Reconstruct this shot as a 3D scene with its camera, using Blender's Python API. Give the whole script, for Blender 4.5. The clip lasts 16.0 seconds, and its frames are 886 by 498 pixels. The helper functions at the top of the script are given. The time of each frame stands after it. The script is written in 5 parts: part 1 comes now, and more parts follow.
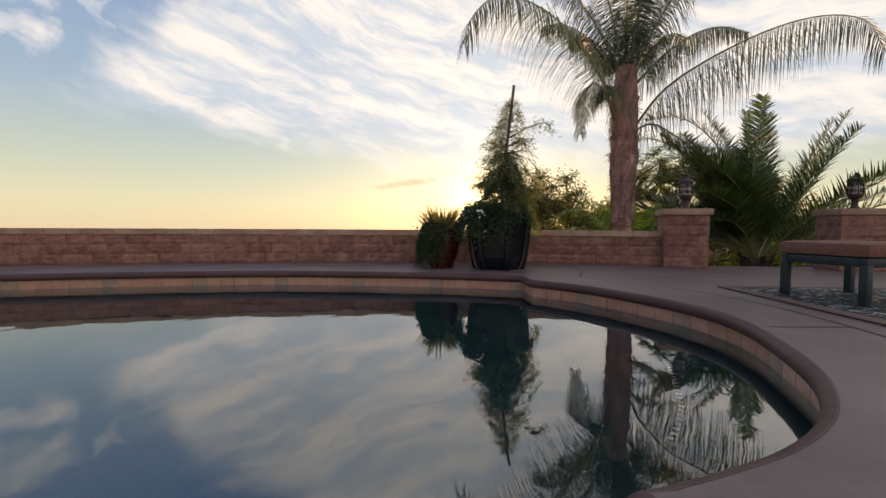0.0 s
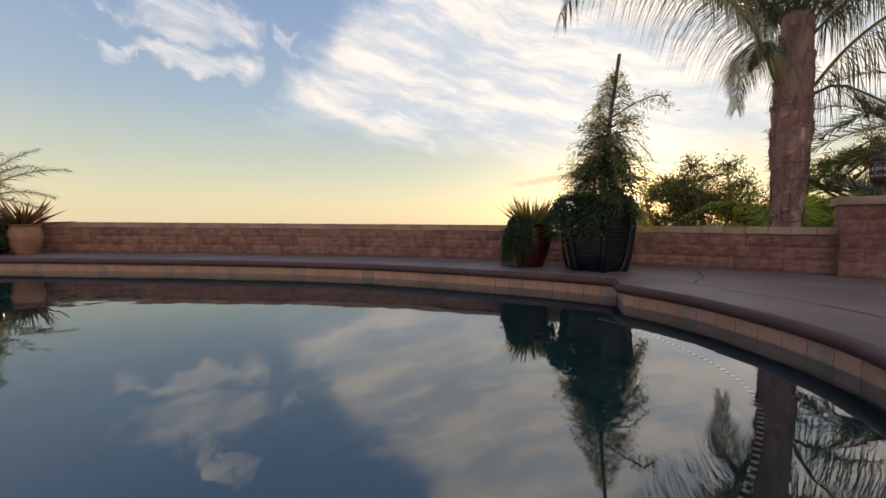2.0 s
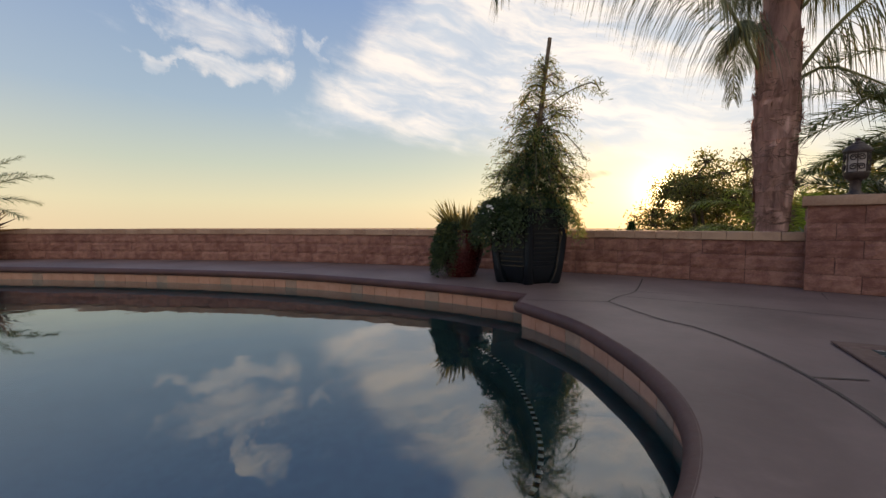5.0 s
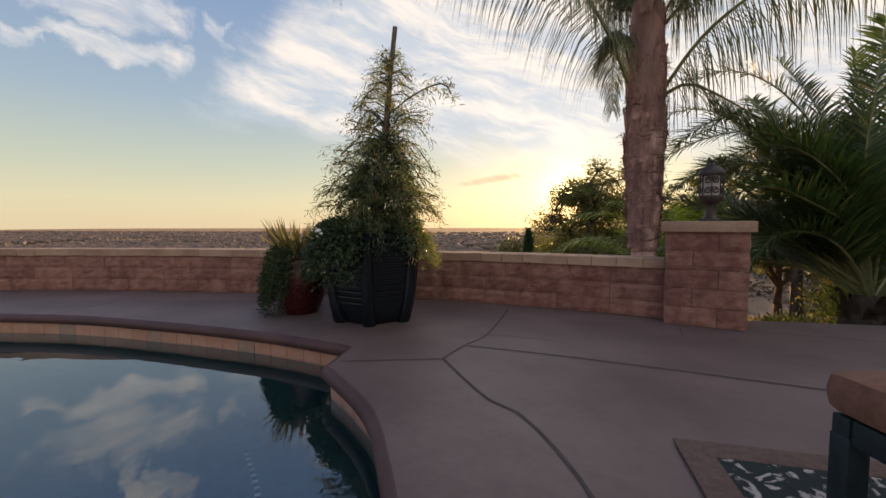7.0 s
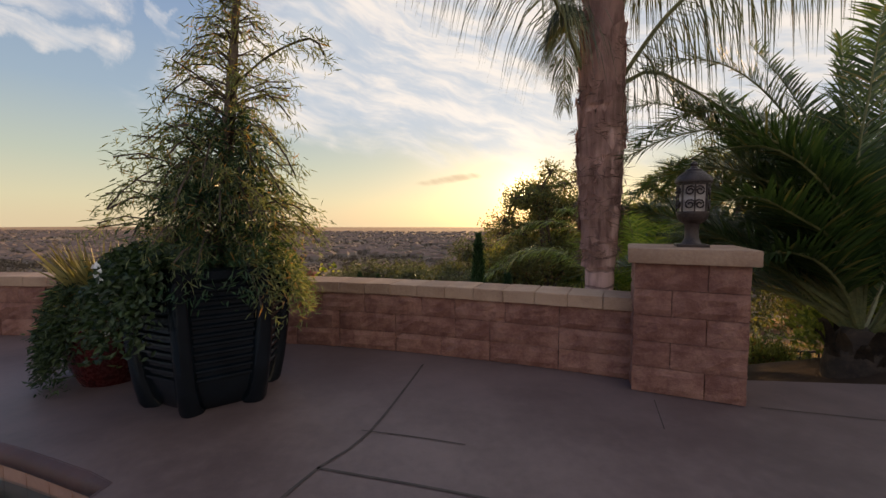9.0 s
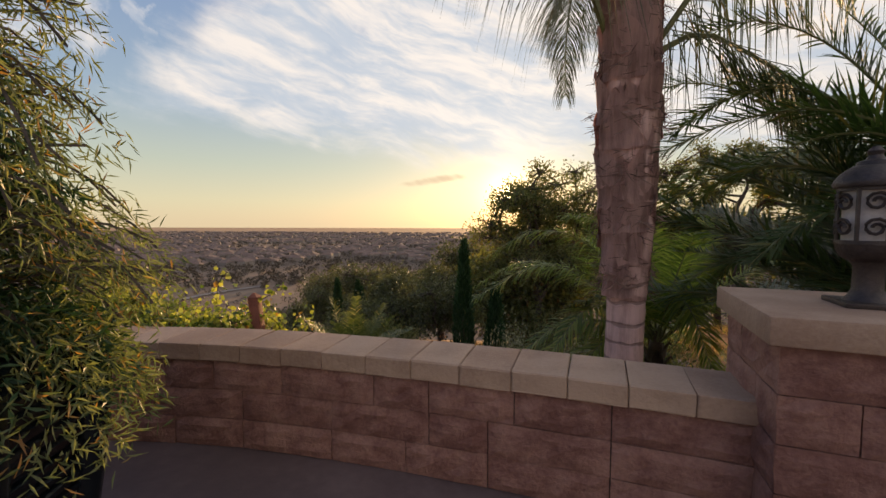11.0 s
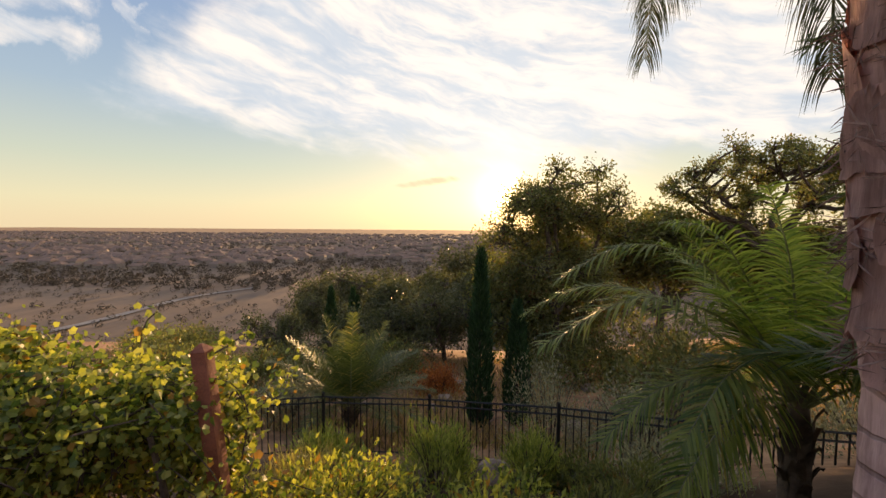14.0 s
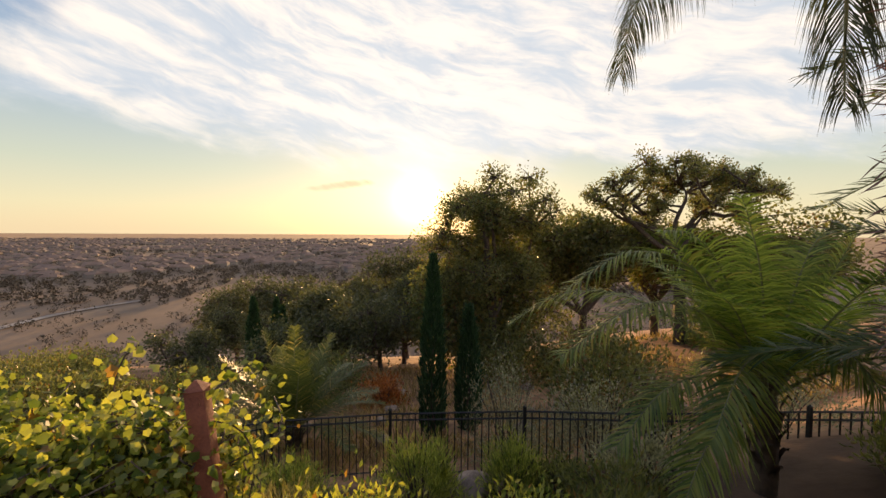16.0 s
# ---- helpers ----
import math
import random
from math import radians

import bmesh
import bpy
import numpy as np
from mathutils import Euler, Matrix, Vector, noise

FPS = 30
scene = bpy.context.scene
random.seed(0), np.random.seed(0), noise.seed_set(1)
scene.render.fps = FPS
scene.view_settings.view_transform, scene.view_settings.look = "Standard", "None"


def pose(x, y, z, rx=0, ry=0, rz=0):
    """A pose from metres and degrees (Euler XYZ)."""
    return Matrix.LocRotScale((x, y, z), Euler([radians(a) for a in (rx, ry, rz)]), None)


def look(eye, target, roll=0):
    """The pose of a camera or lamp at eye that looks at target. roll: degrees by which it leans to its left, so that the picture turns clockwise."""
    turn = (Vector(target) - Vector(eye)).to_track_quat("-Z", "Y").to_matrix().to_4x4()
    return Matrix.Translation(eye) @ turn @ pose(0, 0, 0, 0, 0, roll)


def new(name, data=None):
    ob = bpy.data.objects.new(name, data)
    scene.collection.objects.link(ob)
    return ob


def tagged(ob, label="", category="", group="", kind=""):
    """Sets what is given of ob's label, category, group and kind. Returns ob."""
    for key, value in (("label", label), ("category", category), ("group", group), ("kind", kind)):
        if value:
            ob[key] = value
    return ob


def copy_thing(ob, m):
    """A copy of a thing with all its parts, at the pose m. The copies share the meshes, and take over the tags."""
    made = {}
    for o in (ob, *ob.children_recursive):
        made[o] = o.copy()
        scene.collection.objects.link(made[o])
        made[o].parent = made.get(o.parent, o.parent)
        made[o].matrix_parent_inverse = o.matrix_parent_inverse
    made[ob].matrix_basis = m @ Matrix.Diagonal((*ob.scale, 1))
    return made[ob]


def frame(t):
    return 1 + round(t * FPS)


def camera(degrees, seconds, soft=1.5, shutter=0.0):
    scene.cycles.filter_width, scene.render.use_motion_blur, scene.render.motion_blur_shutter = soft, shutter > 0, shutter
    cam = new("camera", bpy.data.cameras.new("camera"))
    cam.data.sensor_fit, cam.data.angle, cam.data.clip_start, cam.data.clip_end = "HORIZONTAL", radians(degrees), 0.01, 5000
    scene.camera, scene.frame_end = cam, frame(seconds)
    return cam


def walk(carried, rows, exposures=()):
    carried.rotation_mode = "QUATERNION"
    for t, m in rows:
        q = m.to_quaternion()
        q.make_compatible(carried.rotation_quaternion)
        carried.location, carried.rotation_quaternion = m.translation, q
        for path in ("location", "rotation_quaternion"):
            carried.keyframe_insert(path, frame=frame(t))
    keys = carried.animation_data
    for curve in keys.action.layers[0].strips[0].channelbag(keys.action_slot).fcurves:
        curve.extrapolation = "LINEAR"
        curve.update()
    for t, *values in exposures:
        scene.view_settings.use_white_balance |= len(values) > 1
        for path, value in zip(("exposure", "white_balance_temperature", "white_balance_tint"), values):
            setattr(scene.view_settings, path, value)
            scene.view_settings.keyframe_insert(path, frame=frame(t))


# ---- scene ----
cam = camera(94.0, 16.0)
PATH = [
    (0, (0.037, 0.045, 0.513), (0.038, 2.043, 0.411), 0.3),
    (0.5, (0.24, 0.075, 0.509), (0.049, 2.063, 0.4), 0.1),
    (1, (0.348, 0.206, 0.488), (0.041, 2.179, 0.38), 0.1),
    (1.5, (0.493, 0.345, 0.49), (0.01, 2.283, 0.375), 0.3),
    (2, (0.63, 0.463, 0.483), (-0.02, 2.351, 0.365), 0.4),
    (2.5, (0.765, 0.599, 0.495), (0.0, 2.443, 0.371), 0.1),
    (3, (0.911, 0.705, 0.497), (0.087, 2.523, 0.372), -0.1),
    (5.5, (1.681, 1.433, 0.605), (0.962, 3.295, 0.489), 0.0),
    (6, (1.794, 1.632, 0.672), (1.183, 3.532, 0.553), -0.1),
    (6.5, (1.882, 1.86, 0.723), (1.384, 3.793, 0.599), 0.1),
    (7, (1.97, 2.147, 0.763), (1.567, 4.102, 0.643), -0.1),
    (7.5, (2.04, 2.437, 0.781), (1.692, 4.403, 0.662), -0.2),
    (8, (2.099, 2.722, 0.83), (1.794, 4.695, 0.706), 0.0),
    (8.5, (2.158, 2.973, 0.876), (1.896, 4.952, 0.752), -0.0),
    (9, (2.197, 3.252, 0.91), (1.991, 5.238, 0.787), 0.1),
    (11.5, (2.118, 4.745, 1.043), (1.991, 6.738, 0.924), 0.1),
    (12, (2.028, 5.096, 1.056), (1.909, 7.089, 0.937), 0.1),
    (12.5, (1.939, 5.34, 1.073), (1.823, 7.333, 0.956), 0.3),
    (13, (1.815, 5.61, 1.099), (1.704, 7.603, 0.983), 0.4),
    (13.5, (1.697, 5.859, 1.091), (1.593, 7.853, 0.978), 0.5),
    (14, (1.591, 6.044, 1.091), (1.489, 8.038, 0.981), 0.4),
    (14.5, (1.431, 6.209, 1.074), (1.352, 8.205, 0.969), 0.4),
    (15, (1.255, 6.269, 1.082), (1.279, 8.267, 0.987), 0.3),
    (15.5, (1.049, 6.276, 1.093), (1.184, 8.27, 1.003), 0.4),
    (16, (0.801, 6.288, 1.12), (1.104, 8.263, 1.033), 0.3),
]
walk(cam, [(t, look(eye, target, roll)) for t, eye, target, roll in PATH], exposures=[(0.0, 0.44, 7250, 17), (6.5, 0.40, 7200, 17), (9.0, 0.27, 7150, 17), (11.5, 0.30, 7100, 17), (13.5, 0.52, 7300, 17), (16.0, 0.52, 7400, 17)])

# ---- world and sun ----
SUN_AZ, SUN_EL = 5.2, 4.1          # degrees east of +y, above the horizon
sun_dir = Vector((math.sin(radians(SUN_AZ)) * math.cos(radians(SUN_EL)), math.cos(radians(SUN_AZ)) * math.cos(radians(SUN_EL)), math.sin(radians(SUN_EL))))


class Nodes:
    """Short spelling for node trees."""

    def __init__(self, tree):
        self.tree = tree
        self.tree.nodes.clear()

    def add(self, kind, links=None):
        n = self.tree.nodes.new(kind)
        self.last = n
        return self.plug(n, links)

    def plug(self, n, links):
        for k, v in (links or {}).items():
            if isinstance(v, bpy.types.NodeSocket):
                self.tree.links.new(v, n.inputs[k])
            else:
                n.inputs[k].default_value = v
        return n

    def math(self, op, a, b=0.0, clamp=False):
        n = self.add("ShaderNodeMath", {0: a, 1: b})
        n.operation, n.use_clamp = op, clamp
        return n.outputs[0]

    def vmath(self, op, a, b=(0, 0, 0)):
        n = self.add("ShaderNodeVectorMath", {0: a, 1: b})
        n.operation = op
        return n.outputs["Value"] if op in ("DOT_PRODUCT", "LENGTH") else n.outputs[0]

    def step(self, v, a, b, x=0.0, y=1.0):
        n = self.add("ShaderNodeMapRange", {0: v, 1: a, 2: b, 3: x, 4: y})
        n.interpolation_type = "SMOOTHSTEP"
        return n.outputs[0]

    def noise(self, vec, scale, detail=4.0, rough=0.55, distort=0.0):
        return self.add("ShaderNodeTexNoise", {"Vector": vec, "Scale": scale, "Detail": detail, "Roughness": rough, "Distortion": distort}).outputs["Fac"]

    def mix(self, fac, a, b, blend="MIX"):
        n = self.add("ShaderNodeMix")
        n.data_type, n.blend_type = "RGBA", blend
        return self.plug(n, {0: fac, 6: a, 7: b}).outputs[2]

    def ramp(self, fac, stops):
        n = self.add("ShaderNodeValToRGB", {0: fac})
        e = n.color_ramp.elements
        while len(e) < len(stops):
            e.new(0.5)
        for el, (p, c) in zip(e, stops):
            el.position, el.color = p, (*c, 1)
        return n.outputs[0]


world = bpy.data.worlds.new("evening_sky")
scene.world = world
world.use_nodes = True
N = Nodes(world.node_tree)
way = N.add("ShaderNodeTexCoord").outputs["Generated"]
sep = N.add("ShaderNodeSeparateXYZ", {0: way})
up = sep.outputs[2]
sky_node = N.add("ShaderNodeTexSky")
sky_node.sky_type, sky_node.sun_disc = "NISHITA", False
sky_node.sun_elevation, sky_node.sun_rotation = radians(SUN_EL), radians(SUN_AZ)
sky_node.altitude, sky_node.dust_density, sky_node.ozone_density = 200.0, 1.6, 2.0
sky = sky_node.outputs[0]
nishita = N.mix(1.0, sky, (0.10, 0.10, 0.10, 1), "MULTIPLY")
grad = N.ramp(N.math("MAXIMUM", up, 0.0), [(0.0, (0.70, 0.62, 0.42)), (0.05, (0.65, 0.645, 0.455)), (0.13, (0.48, 0.565, 0.485)), (0.25, (0.31, 0.44, 0.56)), (0.50, (0.17, 0.29, 0.53)), (1.0, (0.10, 0.19, 0.40))])
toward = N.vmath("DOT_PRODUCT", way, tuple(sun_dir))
clear = N.mix(0.8, nishita, grad)
# the east, away from the sun, is raised as unseen fill for shaded faces
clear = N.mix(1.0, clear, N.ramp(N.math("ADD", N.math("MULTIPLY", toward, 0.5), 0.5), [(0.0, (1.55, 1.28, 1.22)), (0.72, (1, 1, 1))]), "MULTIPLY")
# high thin cloud: a fibrous veil thinning to the west and towards the horizon, with stray wisps beside it
bearing = N.math("MULTIPLY", N.math("ARCTAN2", sep.outputs[0], sep.outputs[1]), 57.3)
height = N.math("MULTIPLY", N.math("ARCSINE", up), 57.3)
dome = N.add("ShaderNodeCombineXYZ", {0: bearing, 1: height, 2: 4.2}).outputs[0]
bent = N.add("ShaderNodeTexNoise", {"Vector": dome, "Scale": 0.055, "Detail": 3.0}).outputs["Color"]
dome = N.vmath("ADD", dome, N.vmath("MULTIPLY", N.vmath("SUBTRACT", bent, (0.5, 0.5, 0.5)), (9.0, 6.0, 0.0)))
turned = N.add("ShaderNodeMapping", {0: dome, 2: (0, 0, radians(15))}).outputs[0]
sheet = N.add("ShaderNodeMapping", {0: turned, 3: (0.07, 0.30, 1.0)}).outputs[0]
streak = N.math("ADD", N.math("MULTIPLY", N.noise(sheet, 1.0, 10.0, 0.60, 0.25), 0.62), N.math("MULTIPLY", N.noise(dome, 0.17, 9.0, 0.6, 0.3), 0.38))
fringe = N.math("SUBTRACT", bearing, N.math("ADD", -46.0, N.math("MULTIPLY", N.math("SUBTRACT", height, 12.5), 1.15)))
veil = N.step(fringe, -6.0, 9.0)
foot = N.math("ADD", 5.2, N.math("MULTIPLY", N.math("MINIMUM", bearing, 0.0), -0.13))
above = N.math("SUBTRACT", height, foot)
veil = N.math("MULTIPLY", veil, N.step(above, -1.0, 8.0))
ripped = N.add("ShaderNodeTexNoise", {"Vector": dome, "Scale": 0.22, "Detail": 6.0, "Roughness": 0.6}).outputs["Color"]
torn = N.add("ShaderNodeSeparateXYZ", {0: N.vmath("ADD", dome, N.vmath("MULTIPLY", N.vmath("SUBTRACT", ripped, (0.5, 0.5, 0.5)), (13.0, 7.0, 0.0)))})
for u0, v0, tilt, a_, b_, force in ((-49.0, 18.6, -3, 6.0, 1.8, 0.72), (-50.0, 22.8, -8, 6.5, 2.6, 0.72), (-38.5, 21.0, -30, 3.5, 1.2, 0.5), (-46.5, 27.5, 50, 5.5, 1.5, 0.65), (-57.0, 19.0, -12, 3.0, 0.7, 0.5), (-66.0, 31.0, 20, 8.0, 2.0, 0.45)):
    du, dv = N.math("SUBTRACT", torn.outputs[0], u0), N.math("SUBTRACT", torn.outputs[1], v0)
    ct, st = math.cos(radians(tilt)), math.sin(radians(tilt))
    along = N.math("DIVIDE", N.math("ADD", N.math("MULTIPLY", du, ct), N.math("MULTIPLY", dv, st)), a_)
    across = N.math("DIVIDE", N.math("SUBTRACT", N.math("MULTIPLY", dv, ct), N.math("MULTIPLY", du, st)), b_)
    blob = N.step(N.math("ADD", N.math("MULTIPLY", along, along), N.math("MULTIPLY", across, across)), 1.9, 0.0, 0.0, force)
    veil = N.math("MAXIMUM", veil, blob)
cover = N.step(N.math("ADD", streak, N.math("MULTIPLY", veil, 0.50)), 0.58, 1.00)
cover = N.math("MULTIPLY", cover, N.step(above, -4.5, -0.5), True)
wisp = N.step(N.math("ADD", N.math("MULTIPLY", N.noise(sheet, 2.1, 10.0, 0.62, 0.3), 0.55), N.math("MULTIPLY", N.noise(sheet, 0.8, 4.0, 0.55), 0.45)), 0.38, 0.62)
cloud_col = N.mix(wisp, (0.44, 0.53, 0.62, 1), (0.76, 0.75, 0.71, 1))
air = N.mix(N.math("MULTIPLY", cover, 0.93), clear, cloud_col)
# one low dark cloud bar
slant = N.math("SUBTRACT", height, N.math("ADD", 6.1, N.math("MULTIPLY", N.math("ADD", bearing, 4.5), 0.13)))
bar = N.math("ADD", N.math("POWER", N.math("ABSOLUTE", N.math("DIVIDE", slant, 0.75)), 2.0), N.math("POWER", N.math("ABSOLUTE", N.math("DIVIDE", N.math("ADD", bearing, 4.5), 6.5)), 2.0))
bar = N.step(N.math("ADD", bar, N.math("MULTIPLY", N.noise(sheet, 3.0, 5.0), 1.6)), 1.5, 0.7)
air = N.mix(N.math("MULTIPLY", bar, 0.9), air, (0.55, 0.44, 0.30, 1))
# light around the sun
for power, colour in ((12.0, (0.07, 0.065, 0.05, 1)), (90.0, (0.19, 0.155, 0.08, 1)), (700.0, (1.5, 1.1, 0.5, 1)), (9000.0, (9.0, 6.5, 3.2, 1))):
    glow = N.math("POWER", N.math("MAXIMUM", toward, 0.0), power)
    air = N.mix(1.0, air, N.mix(glow, (0, 0, 0, 1), colour), "ADD")
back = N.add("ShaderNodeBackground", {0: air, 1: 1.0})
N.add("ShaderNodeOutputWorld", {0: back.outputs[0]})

sun = new("sun", bpy.data.lights.new("sun", "SUN"))
sun.data.energy, sun.data.angle, sun.data.color = 4.5, radians(0.6), (1.0, 0.64, 0.32)
sun.matrix_world = look((0, 0, 30), Vector((0, 0, 30)) - sun_dir)


# ---- materials ----
def material(name, build):
    m = bpy.data.materials.new(name)
    m.use_nodes = True
    n = Nodes(m.node_tree)
    pos = n.add("ShaderNodeTexCoord").outputs["Object"]
    shader = build(n, pos)
    n.add("ShaderNodeOutputMaterial", {0: shader})
    return m


def rough_stuff(name, dark, light, scale, rough=0.8, bump=0.3, fine=8.0, metal=0.0, piece=0.0, spec=0.5, place="Position", coat=0.0):
    """A surface whose colour wanders between two tones at two scales, with relief."""
    def build(n, pos):
        if place == "Position":
            pos = n.add("ShaderNodeNewGeometry").outputs["Position"]
        a = n.noise(pos, scale, 5.0, 0.6)
        b = n.noise(pos, scale * fine, 4.0, 0.65)
        f = n.math("ADD", n.math("MULTIPLY", a, 0.65), n.math("MULTIPLY", b, 0.35))
        if piece:
            r = n.add("ShaderNodeObjectInfo").outputs["Random"]
            f = n.math("ADD", f, n.math("MULTIPLY", n.math("SUBTRACT", r, 0.5), piece))
        col = n.mix(n.step(f, 0.32, 0.68), (*dark, 1), (*light, 1))
        bmp = n.add("ShaderNodeBump", {"Strength": bump, "Distance": 0.02, "Height": f}).outputs[0]
        rg = n.step(b, 0.2, 0.8, rough * 0.85, min(1.0, rough * 1.1))
        return n.add("ShaderNodeBsdfPrincipled", {"Base Color": col, "Roughness": rg, "Metallic": metal, "Normal": bmp, "Specular IOR Level": spec, "Coat Weight": coat, "Coat Roughness": 0.12}).outputs[0]
    return material(name, build)


def leaf_stuff(name, dark, light, through_light=0.4, rough=0.45, dry=None, tint=(1.0, 1.05, 0.45)):
    """Leaves, each of its own tone, that let light through."""
    def build(n, pos):
        r = n.add("ShaderNodeNewGeometry").outputs["Random Per Island"]
        where = n.add("ShaderNodeNewGeometry").outputs["Position"]
        f = n.math("ADD", n.math("MULTIPLY", r, 0.7), n.math("MULTIPLY", n.noise(where, 2.5), 0.3))
        col = n.mix(n.step(f, 0.1, 0.9), (*[1.3 * c for c in dark], 1), (*[1.3 * c for c in light], 1))
        if dry:
            col = n.mix(n.step(r, 0.90, 0.96), col, (*dry, 1))
        body = n.add("ShaderNodeBsdfPrincipled", {"Base Color": col, "Roughness": rough, "Specular IOR Level": 0.35}).outputs[0]
        lit = n.add("ShaderNodeBsdfTranslucent", {0: n.mix(1.0, col, (*[2.0 * c for c in tint], 1), "MULTIPLY")}).outputs[0]
        return n.add("ShaderNodeMixShader", {0: through_light, 1: body, 2: lit}).outputs[0]
    return material(name, build)


M_DECK = rough_stuff("trowelled concrete", (0.098, 0.064, 0.060), (0.185, 0.128, 0.12), 1.3, 0.56, 0.22, 14)
M_JOINT = rough_stuff("joint filler", (0.05, 0.04, 0.035), (0.09, 0.07, 0.06), 9, 0.9, 0.2)
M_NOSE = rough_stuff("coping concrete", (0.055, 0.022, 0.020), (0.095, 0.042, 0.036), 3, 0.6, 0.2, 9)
M_TILE = rough_stuff("waterline tile", (0.40, 0.20, 0.135), (0.50, 0.28, 0.20), 7, 0.35, 0.1, 6, piece=0.1)
M_ACCENT = rough_stuff("accent tile", (0.28, 0.19, 0.15), (0.40, 0.27, 0.20), 12, 0.4, 0.2, 5)
M_PLASTER = rough_stuff("pool plaster", (0.03, 0.11, 0.13), (0.05, 0.16, 0.18), 2.5, 0.7, 0.05)
M_BLOCK = rough_stuff("split face block", (0.17, 0.068, 0.052), (0.35, 0.178, 0.135), 10, 0.9, 1.0, 7, piece=0.12)
M_CORE = rough_stuff("wall core", (0.05, 0.03, 0.025), (0.09, 0.06, 0.05), 6, 0.95)
M_CAP = rough_stuff("cap stone", (0.30, 0.18, 0.122), (0.43, 0.285, 0.20), 4, 0.85, 0.4, 16, piece=0.2)
M_SOIL = rough_stuff("mulch", (0.05, 0.03, 0.02), (0.12, 0.075, 0.05), 6, 0.95, 0.8)


def trunk_build(n, pos, rings_to=1.50):
    sep_ = n.add("ShaderNodeSeparateXYZ", {0: pos})
    grain = n.noise(n.add("ShaderNodeMapping", {0: pos, 3: (16.0, 16.0, 1.6)}).outputs[0], 1.0, 6.0, 0.65)
    patch = n.noise(pos, 2.6, 5.0, 0.6)
    band = n.math("SINE", n.math("ADD", n.math("MULTIPLY", sep_.outputs[2], 40.0), n.math("MULTIPLY", n.noise(pos, 3.0, 3.0), 7.0)))
    band = n.math("MULTIPLY", n.step(band, 0.80, 0.97), n.step(sep_.outputs[2], rings_to + 0.2, rings_to))
    col = n.mix(n.step(n.math("ADD", n.math("MULTIPLY", grain, 0.55), n.math("MULTIPLY", patch, 0.45)), 0.30, 0.60), (0.28, 0.15, 0.125, 1), (0.70, 0.44, 0.38, 1))
    col = n.mix(n.math("MULTIPLY", band, 0.5), col, (0.12, 0.07, 0.06, 1))
    high = n.math("ADD", grain, n.math("MULTIPLY", band, -0.6))
    bmp = n.add("ShaderNodeBump", {"Strength": 0.8, "Distance": 0.015, "Height": high}).outputs[0]
    return n.add("ShaderNodeBsdfPrincipled", {"Base Color": col, "Roughness": 0.9, "Normal": bmp, "Specular IOR Level": 0.2}).outputs[0]


M_TRUNK = material("palm trunk", trunk_build)
M_BOOT = material("palm leaf base", lambda n, pos: trunk_build(n, pos, -9.0))
M_HUSK = rough_stuff("dark palm husk", (0.05, 0.033, 0.022), (0.15, 0.10, 0.065), 7, 0.9, 0.7, 6, piece=0.2)
M_FIBRE = rough_stuff("palm fibre", (0.14, 0.08, 0.065), (0.36, 0.22, 0.18), 9, 0.9, 0.2)
M_BARK = rough_stuff("bark", (0.05, 0.035, 0.025), (0.12, 0.09, 0.07), 6, 0.95, 0.8)
M_GLAZE = rough_stuff("dark blue glaze", (0.002, 0.004, 0.006), (0.006, 0.010, 0.015), 8, 0.16, 0.12, spec=0.4)
M_RED = rough_stuff("oxblood glaze", (0.028, 0.004, 0.004), (0.07, 0.009, 0.008), 6, 0.28, 0.1, spec=0.35, coat=0.1)
M_CLAY = rough_stuff("terracotta", (0.22, 0.09, 0.055), (0.34, 0.165, 0.10), 6, 0.75, 0.2)
M_IRON = rough_stuff("black iron", (0.010, 0.009, 0.009), (0.022, 0.020, 0.018), 12, 0.5, 0.1, metal=0.3)
M_BRONZE = rough_stuff("dark bronze paint", (0.030, 0.022, 0.022), (0.075, 0.055, 0.05), 14, 0.5, 0.3, metal=0.4)
M_FROST = rough_stuff("frosted glass", (0.38, 0.33, 0.32), (0.54, 0.48, 0.46), 10, 0.5, 0.05)
M_TEAL = rough_stuff("teal metal paint", (0.007, 0.018, 0.024), (0.016, 0.036, 0.045), 12, 0.45, 0.15, metal=0.2)
M_CUSHION = rough_stuff("rust canvas", (0.15, 0.065, 0.042), (0.22, 0.10, 0.065), 30, 0.95, 0.25, 4)
M_POST = rough_stuff("red stained post", (0.16, 0.045, 0.025), (0.30, 0.10, 0.055), 7, 0.8, 0.5)
M_POLE = rough_stuff("timber stake", (0.10, 0.07, 0.05), (0.20, 0.15, 0.11), 12, 0.9, 0.4)
M_ROCK = rough_stuff("field stone", (0.16, 0.11, 0.085), (0.34, 0.25, 0.20), 5, 0.9, 0.7)
M_STEM = rough_stuff("palm midrib", (0.12, 0.13, 0.05), (0.26, 0.25, 0.10), 6, 0.5, 0.1)
M_BORDER = rough_stuff("rug border", (0.11, 0.062, 0.05), (0.17, 0.105, 0.085), 40, 0.98, 0.3, 3)
M_QUEEN = leaf_stuff("feather palm leaf", (0.032, 0.042, 0.026), (0.082, 0.098, 0.058), 0.16, dry=(0.15, 0.115, 0.065))
M_DATE = leaf_stuff("date palm leaf", (0.022, 0.045, 0.018), (0.07, 0.105, 0.038), 0.28, dry=(0.22, 0.18, 0.07))
M_SOFT = leaf_stuff("soft palm leaf", (0.055, 0.09, 0.028), (0.22, 0.24, 0.075), 0.52, dry=(0.28, 0.24, 0.09))
